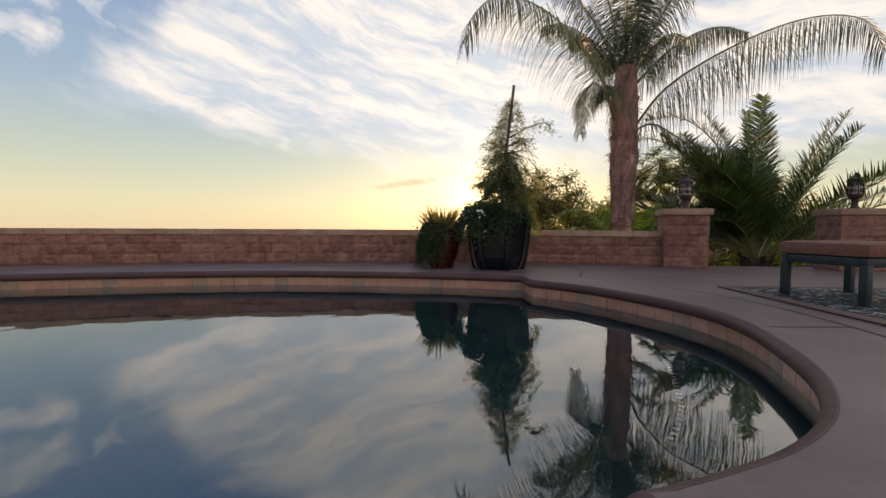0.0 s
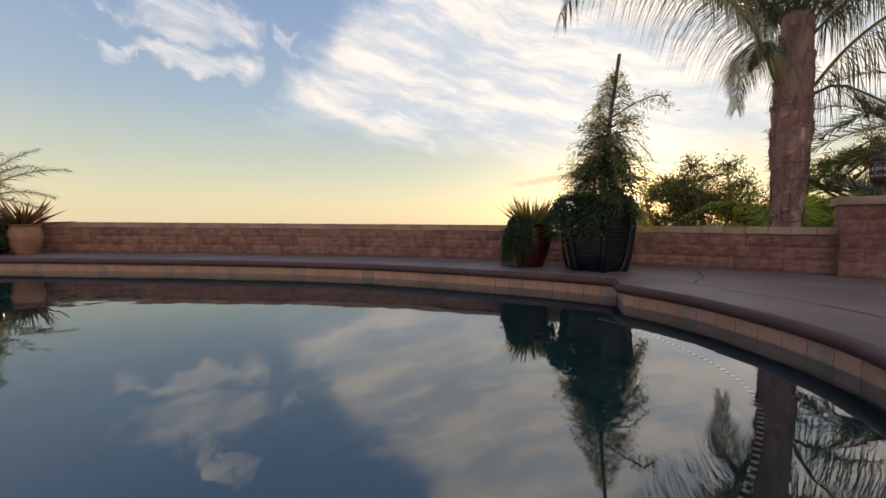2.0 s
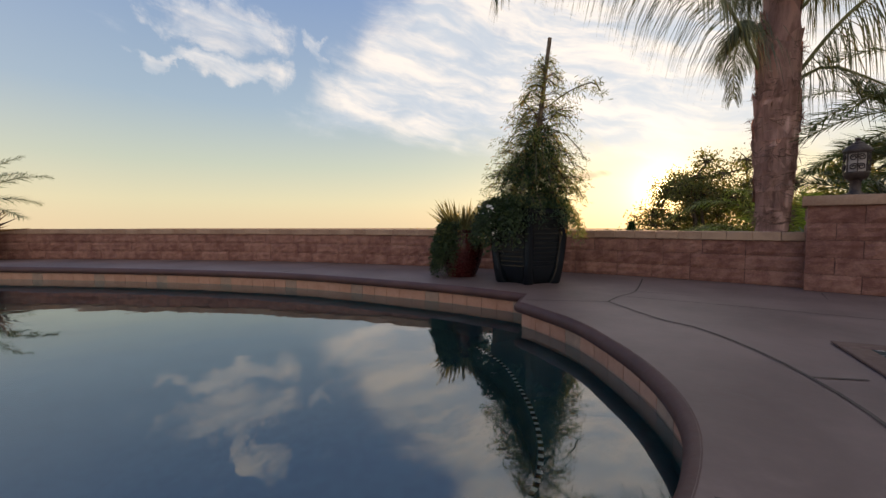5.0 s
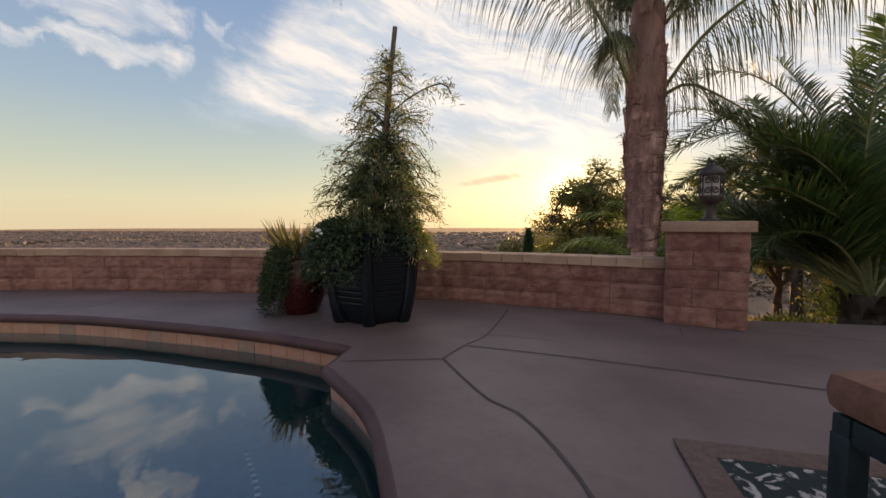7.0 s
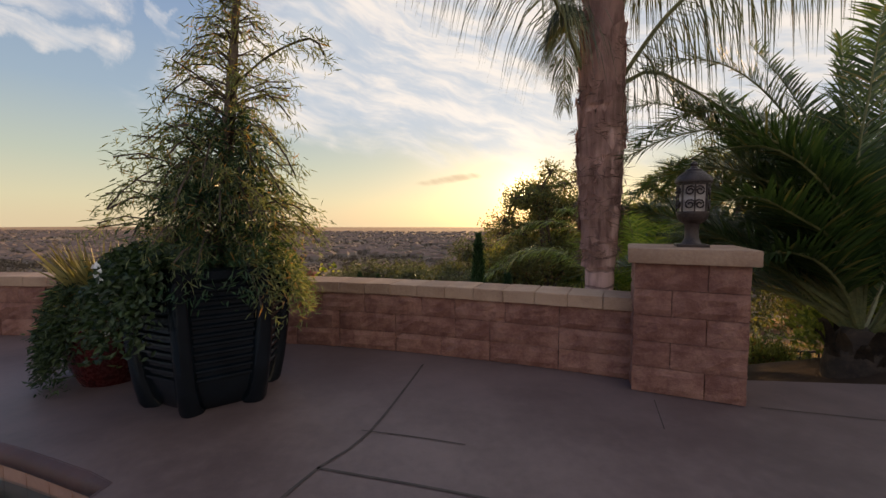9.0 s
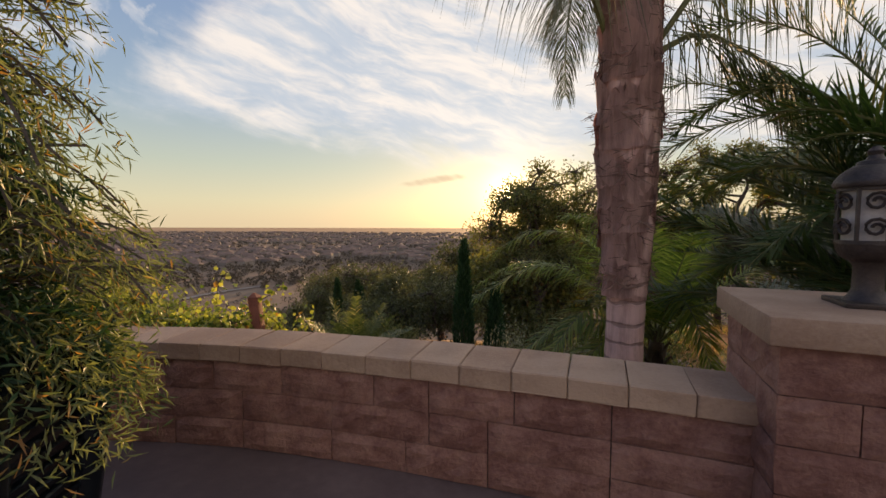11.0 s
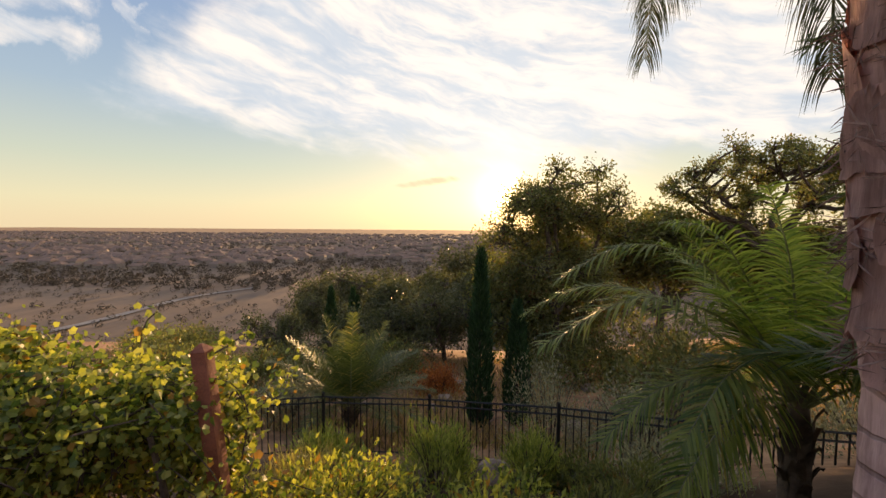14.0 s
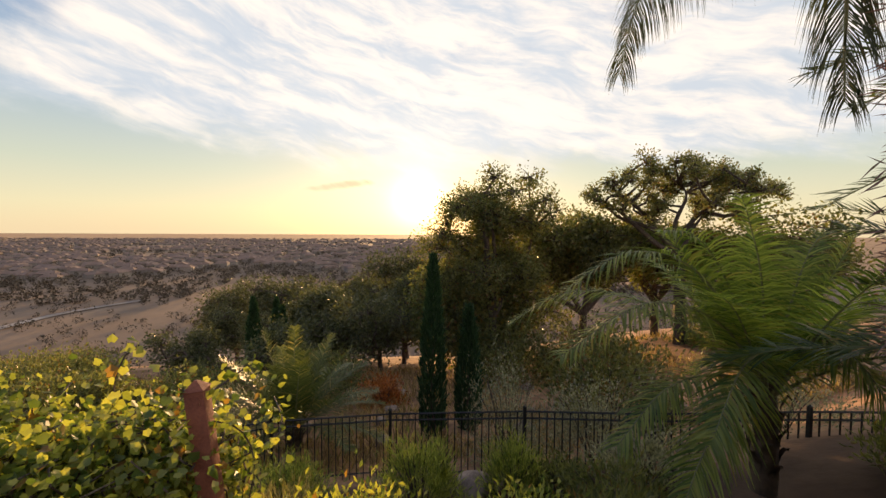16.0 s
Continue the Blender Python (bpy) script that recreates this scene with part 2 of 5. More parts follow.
M_GOLD = leaf_stuff("sunlit palm leaf", (0.045, 0.062, 0.022), (0.13, 0.135, 0.05), 0.32, dry=(0.42, 0.32, 0.13))
M_WEEP = leaf_stuff("weeping leaf", (0.055, 0.072, 0.038), (0.165, 0.175, 0.09), 0.42, dry=(0.30, 0.16, 0.06))
M_IVY = leaf_stuff("trailing leaf", (0.010, 0.022, 0.010), (0.042, 0.064, 0.026), 0.2)
M_DEEP = leaf_stuff("deep green needle", (0.010, 0.030, 0.014), (0.035, 0.070, 0.030), 0.2)
M_VINE = leaf_stuff("vine leaf", (0.045, 0.072, 0.02), (0.29, 0.28, 0.075), 0.45, dry=(0.24, 0.13, 0.04))
M_OAK = leaf_stuff("oak leaf", (0.055, 0.062, 0.028), (0.155, 0.15, 0.062), 0.40, dry=(0.16, 0.09, 0.04))
# far trees: haze is mixed into the colour, paler and browner than near leaves
M_FARTREE = rough_stuff("haze-toned distant foliage", (0.105, 0.084, 0.064), (0.17, 0.135, 0.10), 0.05, 0.95, 0.0, spec=0.0)
M_OAKDARK = leaf_stuff("hillside oak leaf", (0.036, 0.042, 0.022), (0.10, 0.098, 0.046), 0.26)
M_CYP = leaf_stuff("cypress spray", (0.012, 0.032, 0.014), (0.035, 0.07, 0.03), 0.15)
M_SHRUB = leaf_stuff("shrub leaf", (0.075, 0.10, 0.032), (0.26, 0.26, 0.085), 0.45)
M_GREY = leaf_stuff("grey olive leaf", (0.11, 0.105, 0.088), (0.27, 0.25, 0.205), 0.38)
M_RUST = leaf_stuff("rust leaf", (0.16, 0.05, 0.02), (0.36, 0.13, 0.05), 0.4)
M_STUCCO = rough_stuff("pale stucco", (0.20, 0.16, 0.135), (0.36, 0.30, 0.25), 0.05, 0.9, 0.0)
M_ROOF = rough_stuff("roof tile", (0.14, 0.09, 0.07), (0.26, 0.17, 0.13), 0.05, 0.9, 0.0)
M_REDROOF = rough_stuff("red roof tile", (0.14, 0.05, 0.035), (0.27, 0.10, 0.07), 0.8, 0.85, 0.2)
M_DRY = leaf_stuff("straw leaf", (0.12, 0.10, 0.05), (0.32, 0.27, 0.14), 0.4)
M_STRAW = leaf_stuff("dry grass blade", (0.12, 0.085, 0.05), (0.36, 0.25, 0.13), 0.35)
M_DARKBLADE = leaf_stuff("bronze blade", (0.05, 0.025, 0.02), (0.14, 0.08, 0.05), 0.2)
M_PETAL = leaf_stuff("white petal", (0.62, 0.60, 0.58), (0.80, 0.78, 0.75), 0.2, tint=(0.5, 0.5, 0.5))


def water_build(n, pos):
    geo = n.add("ShaderNodeNewGeometry").outputs["Position"]
    f = n.math("ADD", n.noise(geo, 1.1, 2.0, 0.5), n.math("MULTIPLY", n.noise(geo, 5.0, 2.0, 0.5), 0.16))
    bmp = n.add("ShaderNodeBump", {"Strength": 0.045, "Distance": 0.1, "Height": f}).outputs[0]
    return n.add("ShaderNodeBsdfPrincipled", {"Base Color": (0.55, 0.78, 0.80, 1), "Roughness": 0.012, "IOR": 2.3, "Transmission Weight": 1.0, "Normal": bmp}).outputs[0]


M_WATER = material("pool water", water_build)


def rug_build(n, pos):
    cells = n.add("ShaderNodeTexVoronoi")
    cells.feature = "DISTANCE_TO_EDGE"
    v = n.plug(cells, {"Vector": pos, "Scale": 9.0, "Randomness": 0.9}).outputs["Distance"]
    w = n.noise(pos, 11.0, 3.0, 0.5, 1.8)
    f = n.step(w, 0.53, 0.60)
    f = n.math("MULTIPLY", f, n.step(v, 0.02, 0.09))
    col = n.mix(f, (0.012, 0.022, 0.022, 1), (0.46, 0.40, 0.37, 1))
    weave = n.add("ShaderNodeBump", {"Strength": 0.4, "Distance": 0.004, "Height": n.noise(pos, 160.0, 2.0)}).outputs[0]
    return n.add("ShaderNodeBsdfPrincipled", {"Base Color": col, "Roughness": 0.95, "Normal": weave}).outputs[0]


M_RUG = material("patterned rug", rug_build)


def ground_build(n, pos):
    geo = n.add("ShaderNodeNewGeometry").outputs["Position"]
    far = n.add("ShaderNodeSeparateXYZ", {0: geo}).outputs[1]
    fine = n.noise(geo, 2.2, 6.0, 0.65)
    big = n.noise(geo, 0.16, 4.0, 0.6)
    mulch = n.mix(fine, (0.035, 0.022, 0.016, 1), (0.12, 0.075, 0.05, 1))
    # straw dirt, its orange raised so the colour carries the low sun
    straw = n.mix(n.step(n.math("ADD", n.math("MULTIPLY", fine, 0.5), n.math("MULTIPLY", big, 0.5)), 0.36, 0.66), (0.19, 0.105, 0.06, 1), (0.52, 0.30, 0.16, 1))
    # this sun-bright tone begins nearer on the right, painting in lit dirt
    east = n.step(n.add("ShaderNodeSeparateXYZ", {0: geo}).outputs[0], 3.6, 5.0, 0.0, 2.2)
    hill = n.mix(n.step(n.math("ADD", far, n.math("ADD", east, n.math("MULTIPLY", big, 1.2))), 12.8, 14.6), mulch, straw)
    stretched = n.add("ShaderNodeMapping", {0: geo, 3: (1.0, 0.45, 1.0)}).outputs[0]
    field = n.noise(stretched, 0.006, 5.0, 0.6, 0.4)
    town = n.noise(stretched, 0.03, 6.0, 0.7)
    plain = n.ramp(n.math("ADD", n.math("MULTIPLY", field, 0.6), n.math("MULTIPLY", town, 0.4)), [(0.34, (0.10, 0.072, 0.056)), (0.46, (0.135, 0.095, 0.072)), (0.53, (0.20, 0.138, 0.098)), (0.62, (0.125, 0.09, 0.07)), (0.75, (0.185, 0.135, 0.10))])
    col = n.mix(n.step(far, 26.0, 70.0), hill, plain)
    bmp = n.add("ShaderNodeBump", {"Strength": n.step(far, 18.0, 50.0, 0.6, 0.0), "Distance": 0.05, "Height": fine}).outputs[0]
    # warm sheen on far ground imitates haze brightening towards the horizon
    return n.add("ShaderNodeBsdfPrincipled", {"Base Color": col, "Roughness": 0.95, "Normal": bmp, "Specular IOR Level": 0.1, "Sheen Weight": n.step(far, 30.0, 120.0, 0.0, 0.10), "Sheen Roughness": 0.45, "Sheen Tint": (1.0, 0.82, 0.66, 1)}).outputs[0]


M_GROUND = material("dry ground", ground_build)


# ---- building helpers ----
def link_mesh(name, data, mat, parent=None, label=""):
    if mat is not None and not data.materials:
        data.materials.append(mat)
    ob = new(name, data)
    if parent is not None:
        ob.parent = parent
    return tagged(ob, label)


def part(name, bm, mat, parent=None, label="", smooth=True, sheet=False):
    """Links a bmesh as one mesh object, under a thing or a part. sheet: flat, facing up."""
    bmesh.ops.recalc_face_normals(bm, faces=bm.faces)
    if sheet:
        bm.normal_update()
        for f in [f for f in bm.faces if f.normal.z < 0]:
            f.normal_flip()
    data = bpy.data.meshes.new(name)
    bm.to_mesh(data)
    bm.free()
    if smooth:
        data.set_sharp_from_angle(angle=radians(40)) if len(data.polygons) else None
    return link_mesh(name, data, mat, parent, label)


def raw(name, verts, faces, mat, parent=None, label=""):
    data = bpy.data.meshes.new(name)
    data.from_pydata(verts, [], faces)
    data.update()
    return link_mesh(name, data, mat, parent, label)


def thing(name, m, label, category, group="", kind=""):
    ob = new(name)
    ob.empty_display_size = 0.1
    ob.matrix_world = m
    return tagged(ob, label, category, group, kind)


def box(sx, sy, sz, at=(0, 0, 0), bevel=0.0, m=None, bm=None):
    bm = bm or bmesh.new()
    got = bmesh.ops.create_cube(bm, size=1, matrix=Matrix.Translation(at) @ (m or Matrix()) @ Matrix.Diagonal((sx, sy, sz, 1)))
    if bevel:
        edges = list({e for v in got["verts"] for e in v.link_edges})
        bmesh.ops.bevel(bm, geom=edges, offset=bevel, segments=2, affect="EDGES", profile=0.6)
    return bm


def lathe(profile, sides=28, bm=None, at=(0, 0, 0)):
    """A turned form from (radius, height) pairs."""
    bm = bm or bmesh.new()
    rings = []
    for r, z in profile:
        rings.append([bm.verts.new((at[0] + r * math.cos(2 * math.pi * i / sides), at[1] + r * math.sin(2 * math.pi * i / sides), at[2] + z)) for i in range(sides)])
    for a, b in zip(rings, rings[1:]):
        for i in range(sides):
            bm.faces.new((a[i], a[(i + 1) % sides], b[(i + 1) % sides], b[i]))
    bm.faces.new(rings[0][::-1])
    bm.faces.new(rings[-1])
    return bm


def tube(points, radii, sides=8, bm=None):
    """A round limb along points."""
    bm = bm or bmesh.new()
    rings = []
    pts = [Vector(p) for p in points]
    if len(pts) < 2:
        return bm
    for i, p in enumerate(pts):
        d = (pts[min(i + 1, len(pts) - 1)] - pts[max(i - 1, 0)]).normalized()
        q = d.to_track_quat("Z", "X")
        rings.append([bm.verts.new(p + q @ Vector((radii[i] * math.cos(2 * math.pi * k / sides), radii[i] * math.sin(2 * math.pi * k / sides), 0))) for k in range(sides)])
    for a, b in zip(rings, rings[1:]):
        for k in range(sides):
            bm.faces.new((a[k], a[(k + 1) % sides], b[(k + 1) % sides], b[k]))
    bm.faces.new(rings[0][::-1])
    bm.faces.new(rings[-1])
    return bm


def smooth_line(points, step):
    """A smooth line through points, at even steps."""
    p = [np.array(q, float) for q in points]
    p = [2 * p[0] - p[1]] + p + [2 * p[-1] - p[-2]]
    dense = []
    for a, b, c, d in zip(p, p[1:], p[2:], p[3:]):
        for t in np.linspace(0, 1, 24, endpoint=False):
            dense.append(0.5 * (2 * b + (c - a) * t + (2 * a - 5 * b + 4 * c - d) * t * t + (3 * b - a - 3 * c + d) * t ** 3))
    dense.append(p[-2])
    dense = np.array(dense)
    s = np.concatenate([[0], np.cumsum(np.linalg.norm(np.diff(dense, axis=0), axis=1))])
    n = max(2, int(round(s[-1] / step)))
    grid = np.linspace(0, s[-1], n + 1)
    return np.stack([np.interp(grid, s, dense[:, k]) for k in range(dense.shape[1])], axis=1)


def offset_loop(loop, d):
    """A closed loop (clockwise or not) moved outwards by d."""
    area = 0.5 * sum(loop[i][0] * loop[(i + 1) % len(loop)][1] - loop[(i + 1) % len(loop)][0] * loop[i][1] for i in range(len(loop)))
    s = 1 if area > 0 else -1
    tangent = np.roll(loop, -1, axis=0) - np.roll(loop, 1, axis=0)
    tangent /= np.linalg.norm(tangent, axis=1)[:, None]
    return loop + s * d * np.stack([tangent[:, 1], -tangent[:, 0]], axis=1)


def leaf_cloud(rng, centres, ways, length, width, fold=0.15):
    """Leaves as pointed, folded blades: verts and faces."""
    n = len(centres)
    ways = ways / np.linalg.norm(ways, axis=1)[:, None]
    side = np.cross(ways, rng.normal(size=(n, 3)))
    side /= np.linalg.norm(side, axis=1)[:, None] + 1e-9
    nor = np.cross(ways, side)
    ln = (length * rng.uniform(0.65, 1.3, n))[:, None]
    wd = (width * rng.uniform(0.7, 1.25, n))[:, None]
    a = centres
    b = centres + ways * ln * 0.45 + side * wd * 0.5 + nor * wd * fold
    c = centres + ways * ln - nor * ln * 0.12
    d = centres + ways * ln * 0.45 - side * wd * 0.5 + nor * wd * fold
    v = np.stack([a, b, c, d], axis=1).reshape(-1, 3)
    i = np.arange(n)[:, None] * 4
    f = np.concatenate([i + np.array([[0, 1, 2]]), i + np.array([[0, 2, 3]])], axis=0)
    return v, f


def cloud_part(name, vf, mat, parent, label="", kind=""):
    v, f = vf
    ob = raw(name, v.tolist(), f.tolist(), mat, parent, label)
    return tagged(ob, kind=kind) if kind else ob


# ---- pool, deck and ground ----
back_edge = smooth_line([(-9.2, 2.4), (-7.4, 3.45), (-5.6, 4.08), (-3.6, 4.6), (-2.0, 4.85), (-0.9, 4.82), (0.1, 4.70), (0.87, 4.51)], 0.12)
right_edge = smooth_line([(0.89, 4.15), (1.29, 3.74), (1.51, 3.36), (1.66, 3.0), (1.73, 2.66), (1.71, 2.36), (1.60, 2.0), (1.41, 1.57), (1.22, 1.3), (1.04, 1.13), (0.85, 1.01), (0.69, 0.94), (0.53, 0.88), (0.41, 0.84)], 0.08)
near_edge = smooth_line([(0.43, 0.74), (0.56, 0.2), (0.6, -0.8), (0.1, -2.2), (-1.6, -3.2), (-4.5, -3.4), (-7.5, -2.6), (-9.3, -0.6), (-9.7, 1.2)], 0.25)
POOL = np.concatenate([back_edge, right_edge, near_edge])
WATER_Z = -0.165


def sweep_loop(name, profile, mat, parent, label=""):
    """A profile of (outward, height) carried round the pool."""
    loops = [offset_loop(POOL, d) for d, z in profile]
    n = len(POOL)
    v = [(*loops[k][i], profile[k][1]) for k in range(len(profile)) for i in range(n)]
    f = [(k * n + i, k * n + (i + 1) % n, (k + 1) * n + (i + 1) % n, (k + 1) * n + i) for k in range(len(profile) - 1) for i in range(n)]
    ob = raw(name, v, f, mat, parent, label)
    ob.data.shade_smooth()
    return ob


def filled(loops, z):
    bm = bmesh.new()
    edges = []
    for loop in loops:
        vs = [bm.verts.new((x, y, z)) for x, y in loop]
        edges += [bm.edges.new((vs[i], vs[(i + 1) % len(vs)])) for i in range(len(vs))]
    bmesh.ops.triangle_fill(bm, edges=edges, use_beauty=True)
    for f in bm.faces:
        if f.normal.z < 0:
            f.normal_flip()
    return bm


WALL = smooth_line([(-10.6, 2.3), (-8.8, 3.75), (-7.0, 4.80), (-5.1, 5.48), (-3.5, 5.92), (-2.0, 6.13), (-0.9, 6.19), (0.2, 6.19), (1.05, 6.17), (1.8, 6.05), (2.5, 5.88), (3.08, 5.70)], 0.05)
deck_rim = [tuple(p + np.array((0.0, 0.16))) for p in WALL[::6]] + [(3.5, 5.78), (4.6, 5.80), (6.5, 5.7), (9.5, 5.3), (11, 2), (11, -7), (-12, -7), (-12.5, -1), (-11.6, 1.4)]
deck = thing("floor", Matrix(), "tan trowelled concrete pool deck with dark control joints", "deck", kind="structure")
bm = filled([deck_rim, offset_loop(POOL, 0.03)], 0.0)
part("deck_slab", bm, M_DECK, deck, sheet=True)
n = len(deck_rim)
raw("deck_skirt", [(x, y, z) for z in (0.0, -2.6) for x, y in deck_rim], [(i, (i + 1) % n, n + (i + 1) % n, n + i) for i in range(n)], M_DECK, deck)


def joint(points, w=0.012):
    line = smooth_line(points, 0.15)
    t = np.gradient(line, axis=0)
    t /= np.linalg.norm(t, axis=1)[:, None]
    s = np.stack([-t[:, 1], t[:, 0]], axis=1) * w / 2
    k = len(line)
    v = [(*p, 0.003) for p in line + s] + [(*p, 0.003) for p in line - s]
    raw("joint", v, [(i, i + 1, k + i + 1, k + i) for i in range(k - 1)], M_JOINT, deck)


joint([(0.95, 4.24), (1.505, 4.40)])
joint([(1.505, 4.40), (1.58, 4.67), (1.70, 4.96), (1.79, 5.72), (1.80, 5.84)], 0.014)
joint([(1.505, 4.40), (1.79, 3.93), (1.94, 3.80), (2.10, 3.48), (2.20, 3.12), (2.24, 2.75), (2.20, 2.2), (2.05, 1.5), (1.85, 0.9), (1.6, 0.4)], 0.014)
joint([(1.58, 4.68), (2.15, 4.585), (2.71, 4.46), (3.29, 4.32), (4.6, 4.0), (6.5, 3.4)])
joint([(1.66, 4.97), (1.9, 4.94), (2.12, 4.90)], 0.007)
joint([(3.07, 5.44), (2.99, 5.12)], 0.005)
joint([(3.56, 5.40), (4.4, 5.25), (5.2, 5.1)], 0.008)
joint([(2.21, 3.11), (2.38, 3.15)])
joint([(-2.0, 4.82), (-2.05, 6.05)])
joint([(-5.6, 4.12), (-5.9, 5.2)])
joint([(1.74, 2.2), (2.2, 2.2)])

coping = thing("pool_coping", Matrix(), "rounded tan concrete coping round the pool edge", "coping", kind="structure")
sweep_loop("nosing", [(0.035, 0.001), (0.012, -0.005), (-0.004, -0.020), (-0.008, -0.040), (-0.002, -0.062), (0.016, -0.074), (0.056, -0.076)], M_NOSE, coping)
basin = thing("pool_basin", Matrix(), "deep teal plaster pool basin with terracotta waterline tiles", "pool", kind="structure")
sweep_loop("tile_bed", [(0.058, -0.07), (0.058, -0.22)], M_TILE, basin)
sweep_loop("basin_wall", [(0.062, -0.055), (0.062, -0.30), (0.0, -0.9), (-0.35, -1.35)], M_PLASTER, basin)
part("basin_floor", filled([offset_loop(POOL, -0.35)], -1.35), M_PLASTER, basin, sheet=True)
water = part("water", filled([offset_loop(POOL, 0.05)], WATER_Z), M_WATER, None, "still dark teal pool water mirroring the sky", sheet=True)
water.visible_shadow = False
tagged(water, category="water", kind="structure")

HX = [6.0, 6.6, 7.4, 8.7, 10.2, 11.6, 13.5, 16, 22, 30, 40, 60, 90, 150, 5000]
HZ = [-0.75, -0.80, -1.0, -1.45, -1.95, -2.45, -3.27, -3.65, -4.3, -6.2, -9.3, -31, -43, -45, -45]


def ground_z(x, y):
    z = float(np.interp(y, HX, HZ))
    right = max(0.0, min(1.0, (x - 3.2) / 2.5))
    near = max(0.0, min(1.0, (14.0 - y) / 6.0))
    z += 0.55 * right * near + max(0.0, min(1.0, (x - 4) / 14)) * 1.6 * max(0.0, min(1.0, (60 - y) / 40))
    if y < 30:
        z += 0.06 * noise.noise((x * 0.7, y * 0.7, 0)) + 0.10 * noise.noise((x * 0.22, y * 0.22, 5))
    elif y < 75:
        z += 1.2 * noise.noise((x * 0.03, y * 0.03, 2)) * min(1, (y - 30) / 30) * (75 - y) / 45
    if 330 < y < 1500:
        z += 14 * math.exp(-((x - 40) / 170) ** 2 - ((y - 760) / 160) ** 2)
    if y < 5.9 or (y < 6.2 and -10 < x < 9 and y < 5.7):
        z = min(z, -2.3)
    return z


gx = sorted(set([-5000, -3000, -1800, -1000, -600, -400, -260, -170, -110, -70, -45, -30] + [round(-22 + 0.55 * i, 2) for i in range(84)] + [26, 32, 42, 60, 85, 120, 170, 260, 400, 600, 1000, 1800, 3000, 5000]))
gy = sorted(set([-4000, -1000, -200, -40, 0, 4, 5.5, 5.85, 5.95] + [round(6.1 + 0.5 * i, 2) for i in range(40)] + [27, 29, 32, 36, 40, 46, 54, 64, 78, 95, 115, 140, 170, 210, 260, 330, 400, 480, 560, 640, 720, 800, 880, 1000, 1200, 1500, 2000, 2800, 3800, 4940]))
v = [(x, y, ground_z(x, y)) for y in gy for x in gx]
w = len(gx)
ground = raw("ground", v, [(j * w + i, j * w + i + 1, (j + 1) * w + i + 1, (j + 1) * w + i) for j in range(len(gy) - 1) for i in range(w - 1)], M_GROUND)
ground.data.shade_smooth()
tagged(ground, "dry hillside of straw and mulch falling to a wide plain", "ground", kind="structure")

# ---- garden wall and pillars ----
rng = np.random.default_rng(4)


def block_mesh(width, height, depth, seed, rough=0.015):
    """A split-face block: its front is broken, its back plain."""
    r = np.random.default_rng(seed)
    bm = bmesh.new()
    nx, nz = max(3, int(width / 0.05)), 4
    g = height
    front = [[bm.verts.new((-width / 2 + width * i / nx, -(0.0 if i in (0, nx) or k in (0, nz) else r.uniform(0.003, rough)) + (r.uniform(-1, 1) * 0.002), g * k / nz)) for i in range(nx + 1)] for k in range(nz + 1)]
    for k in range(nz):
        for i in range(nx):
            bm.faces.new((front[k][i], front[k][i + 1], front[k + 1][i + 1], front[k + 1][i]))
    rim = [front[0][i] for i in range(nx + 1)] + [front[nz][i] for i in range(nx, -1, -1)]
    bk = [bm.verts.new((-width / 2, depth, 0)), bm.verts.new((width / 2, depth, 0)), bm.verts.new((width / 2, depth, g)), bm.verts.new((-width / 2, depth, g))]
    bm.faces.new((bk[0], bk[1], front[0][nx], *[front[0][i] for i in range(nx - 1, -1, -1)]))
    bm.faces.new((bk[2], bk[3], *[front[nz][i] for i in range(nx + 1)]))
    bm.faces.new((bk[1], bk[2], *[front[k][nx] for k in range(nz, -1, -1)]))
    bm.faces.new((bk[3], bk[0], *[front[k][0] for k in range(nz + 1)]))
    bmesh.ops.recalc_face_normals(bm, faces=bm.faces)
    data = bpy.data.meshes.new("block")
    bm.to_mesh(data)
    bm.free()
    data.materials.append(M_BLOCK)
    return data


COURSE = 0.134
WIDTHS = (0.24, 0.34, 0.44)
BLOCKS = {w: [block_mesh(w - 0.004, COURSE - 0.003, 0.06, 10 * i + k) for k in range(5)] for i, w in enumerate(WIDTHS)}

wall = thing("wall_garden", Matrix(), "low curved garden wall of reddish split-face blocks under tan cap stones", "wall", kind="structure")
line = WALL
arc = np.concatenate([[0], np.cumsum(np.linalg.norm(np.diff(line, axis=0), axis=1))])


def on_wall(s, out=0.0):
    """The pose at length s along the wall's front, looking out of it."""
    x, y = np.interp(s, arc, line[:, 0]), np.interp(s, arc, line[:, 1])
    x2, y2 = np.interp(s + 0.05, arc, line[:, 0]), np.interp(s + 0.05, arc, line[:, 1])
    x1, y1 = np.interp(s - 0.05, arc, line[:, 0]), np.interp(s - 0.05, arc, line[:, 1])
    a = math.degrees(math.atan2(y2 - y1, x2 - x1))
    return pose(x, y, 0, 0, 0, a) @ Matrix.Translation((0, -out, 0))


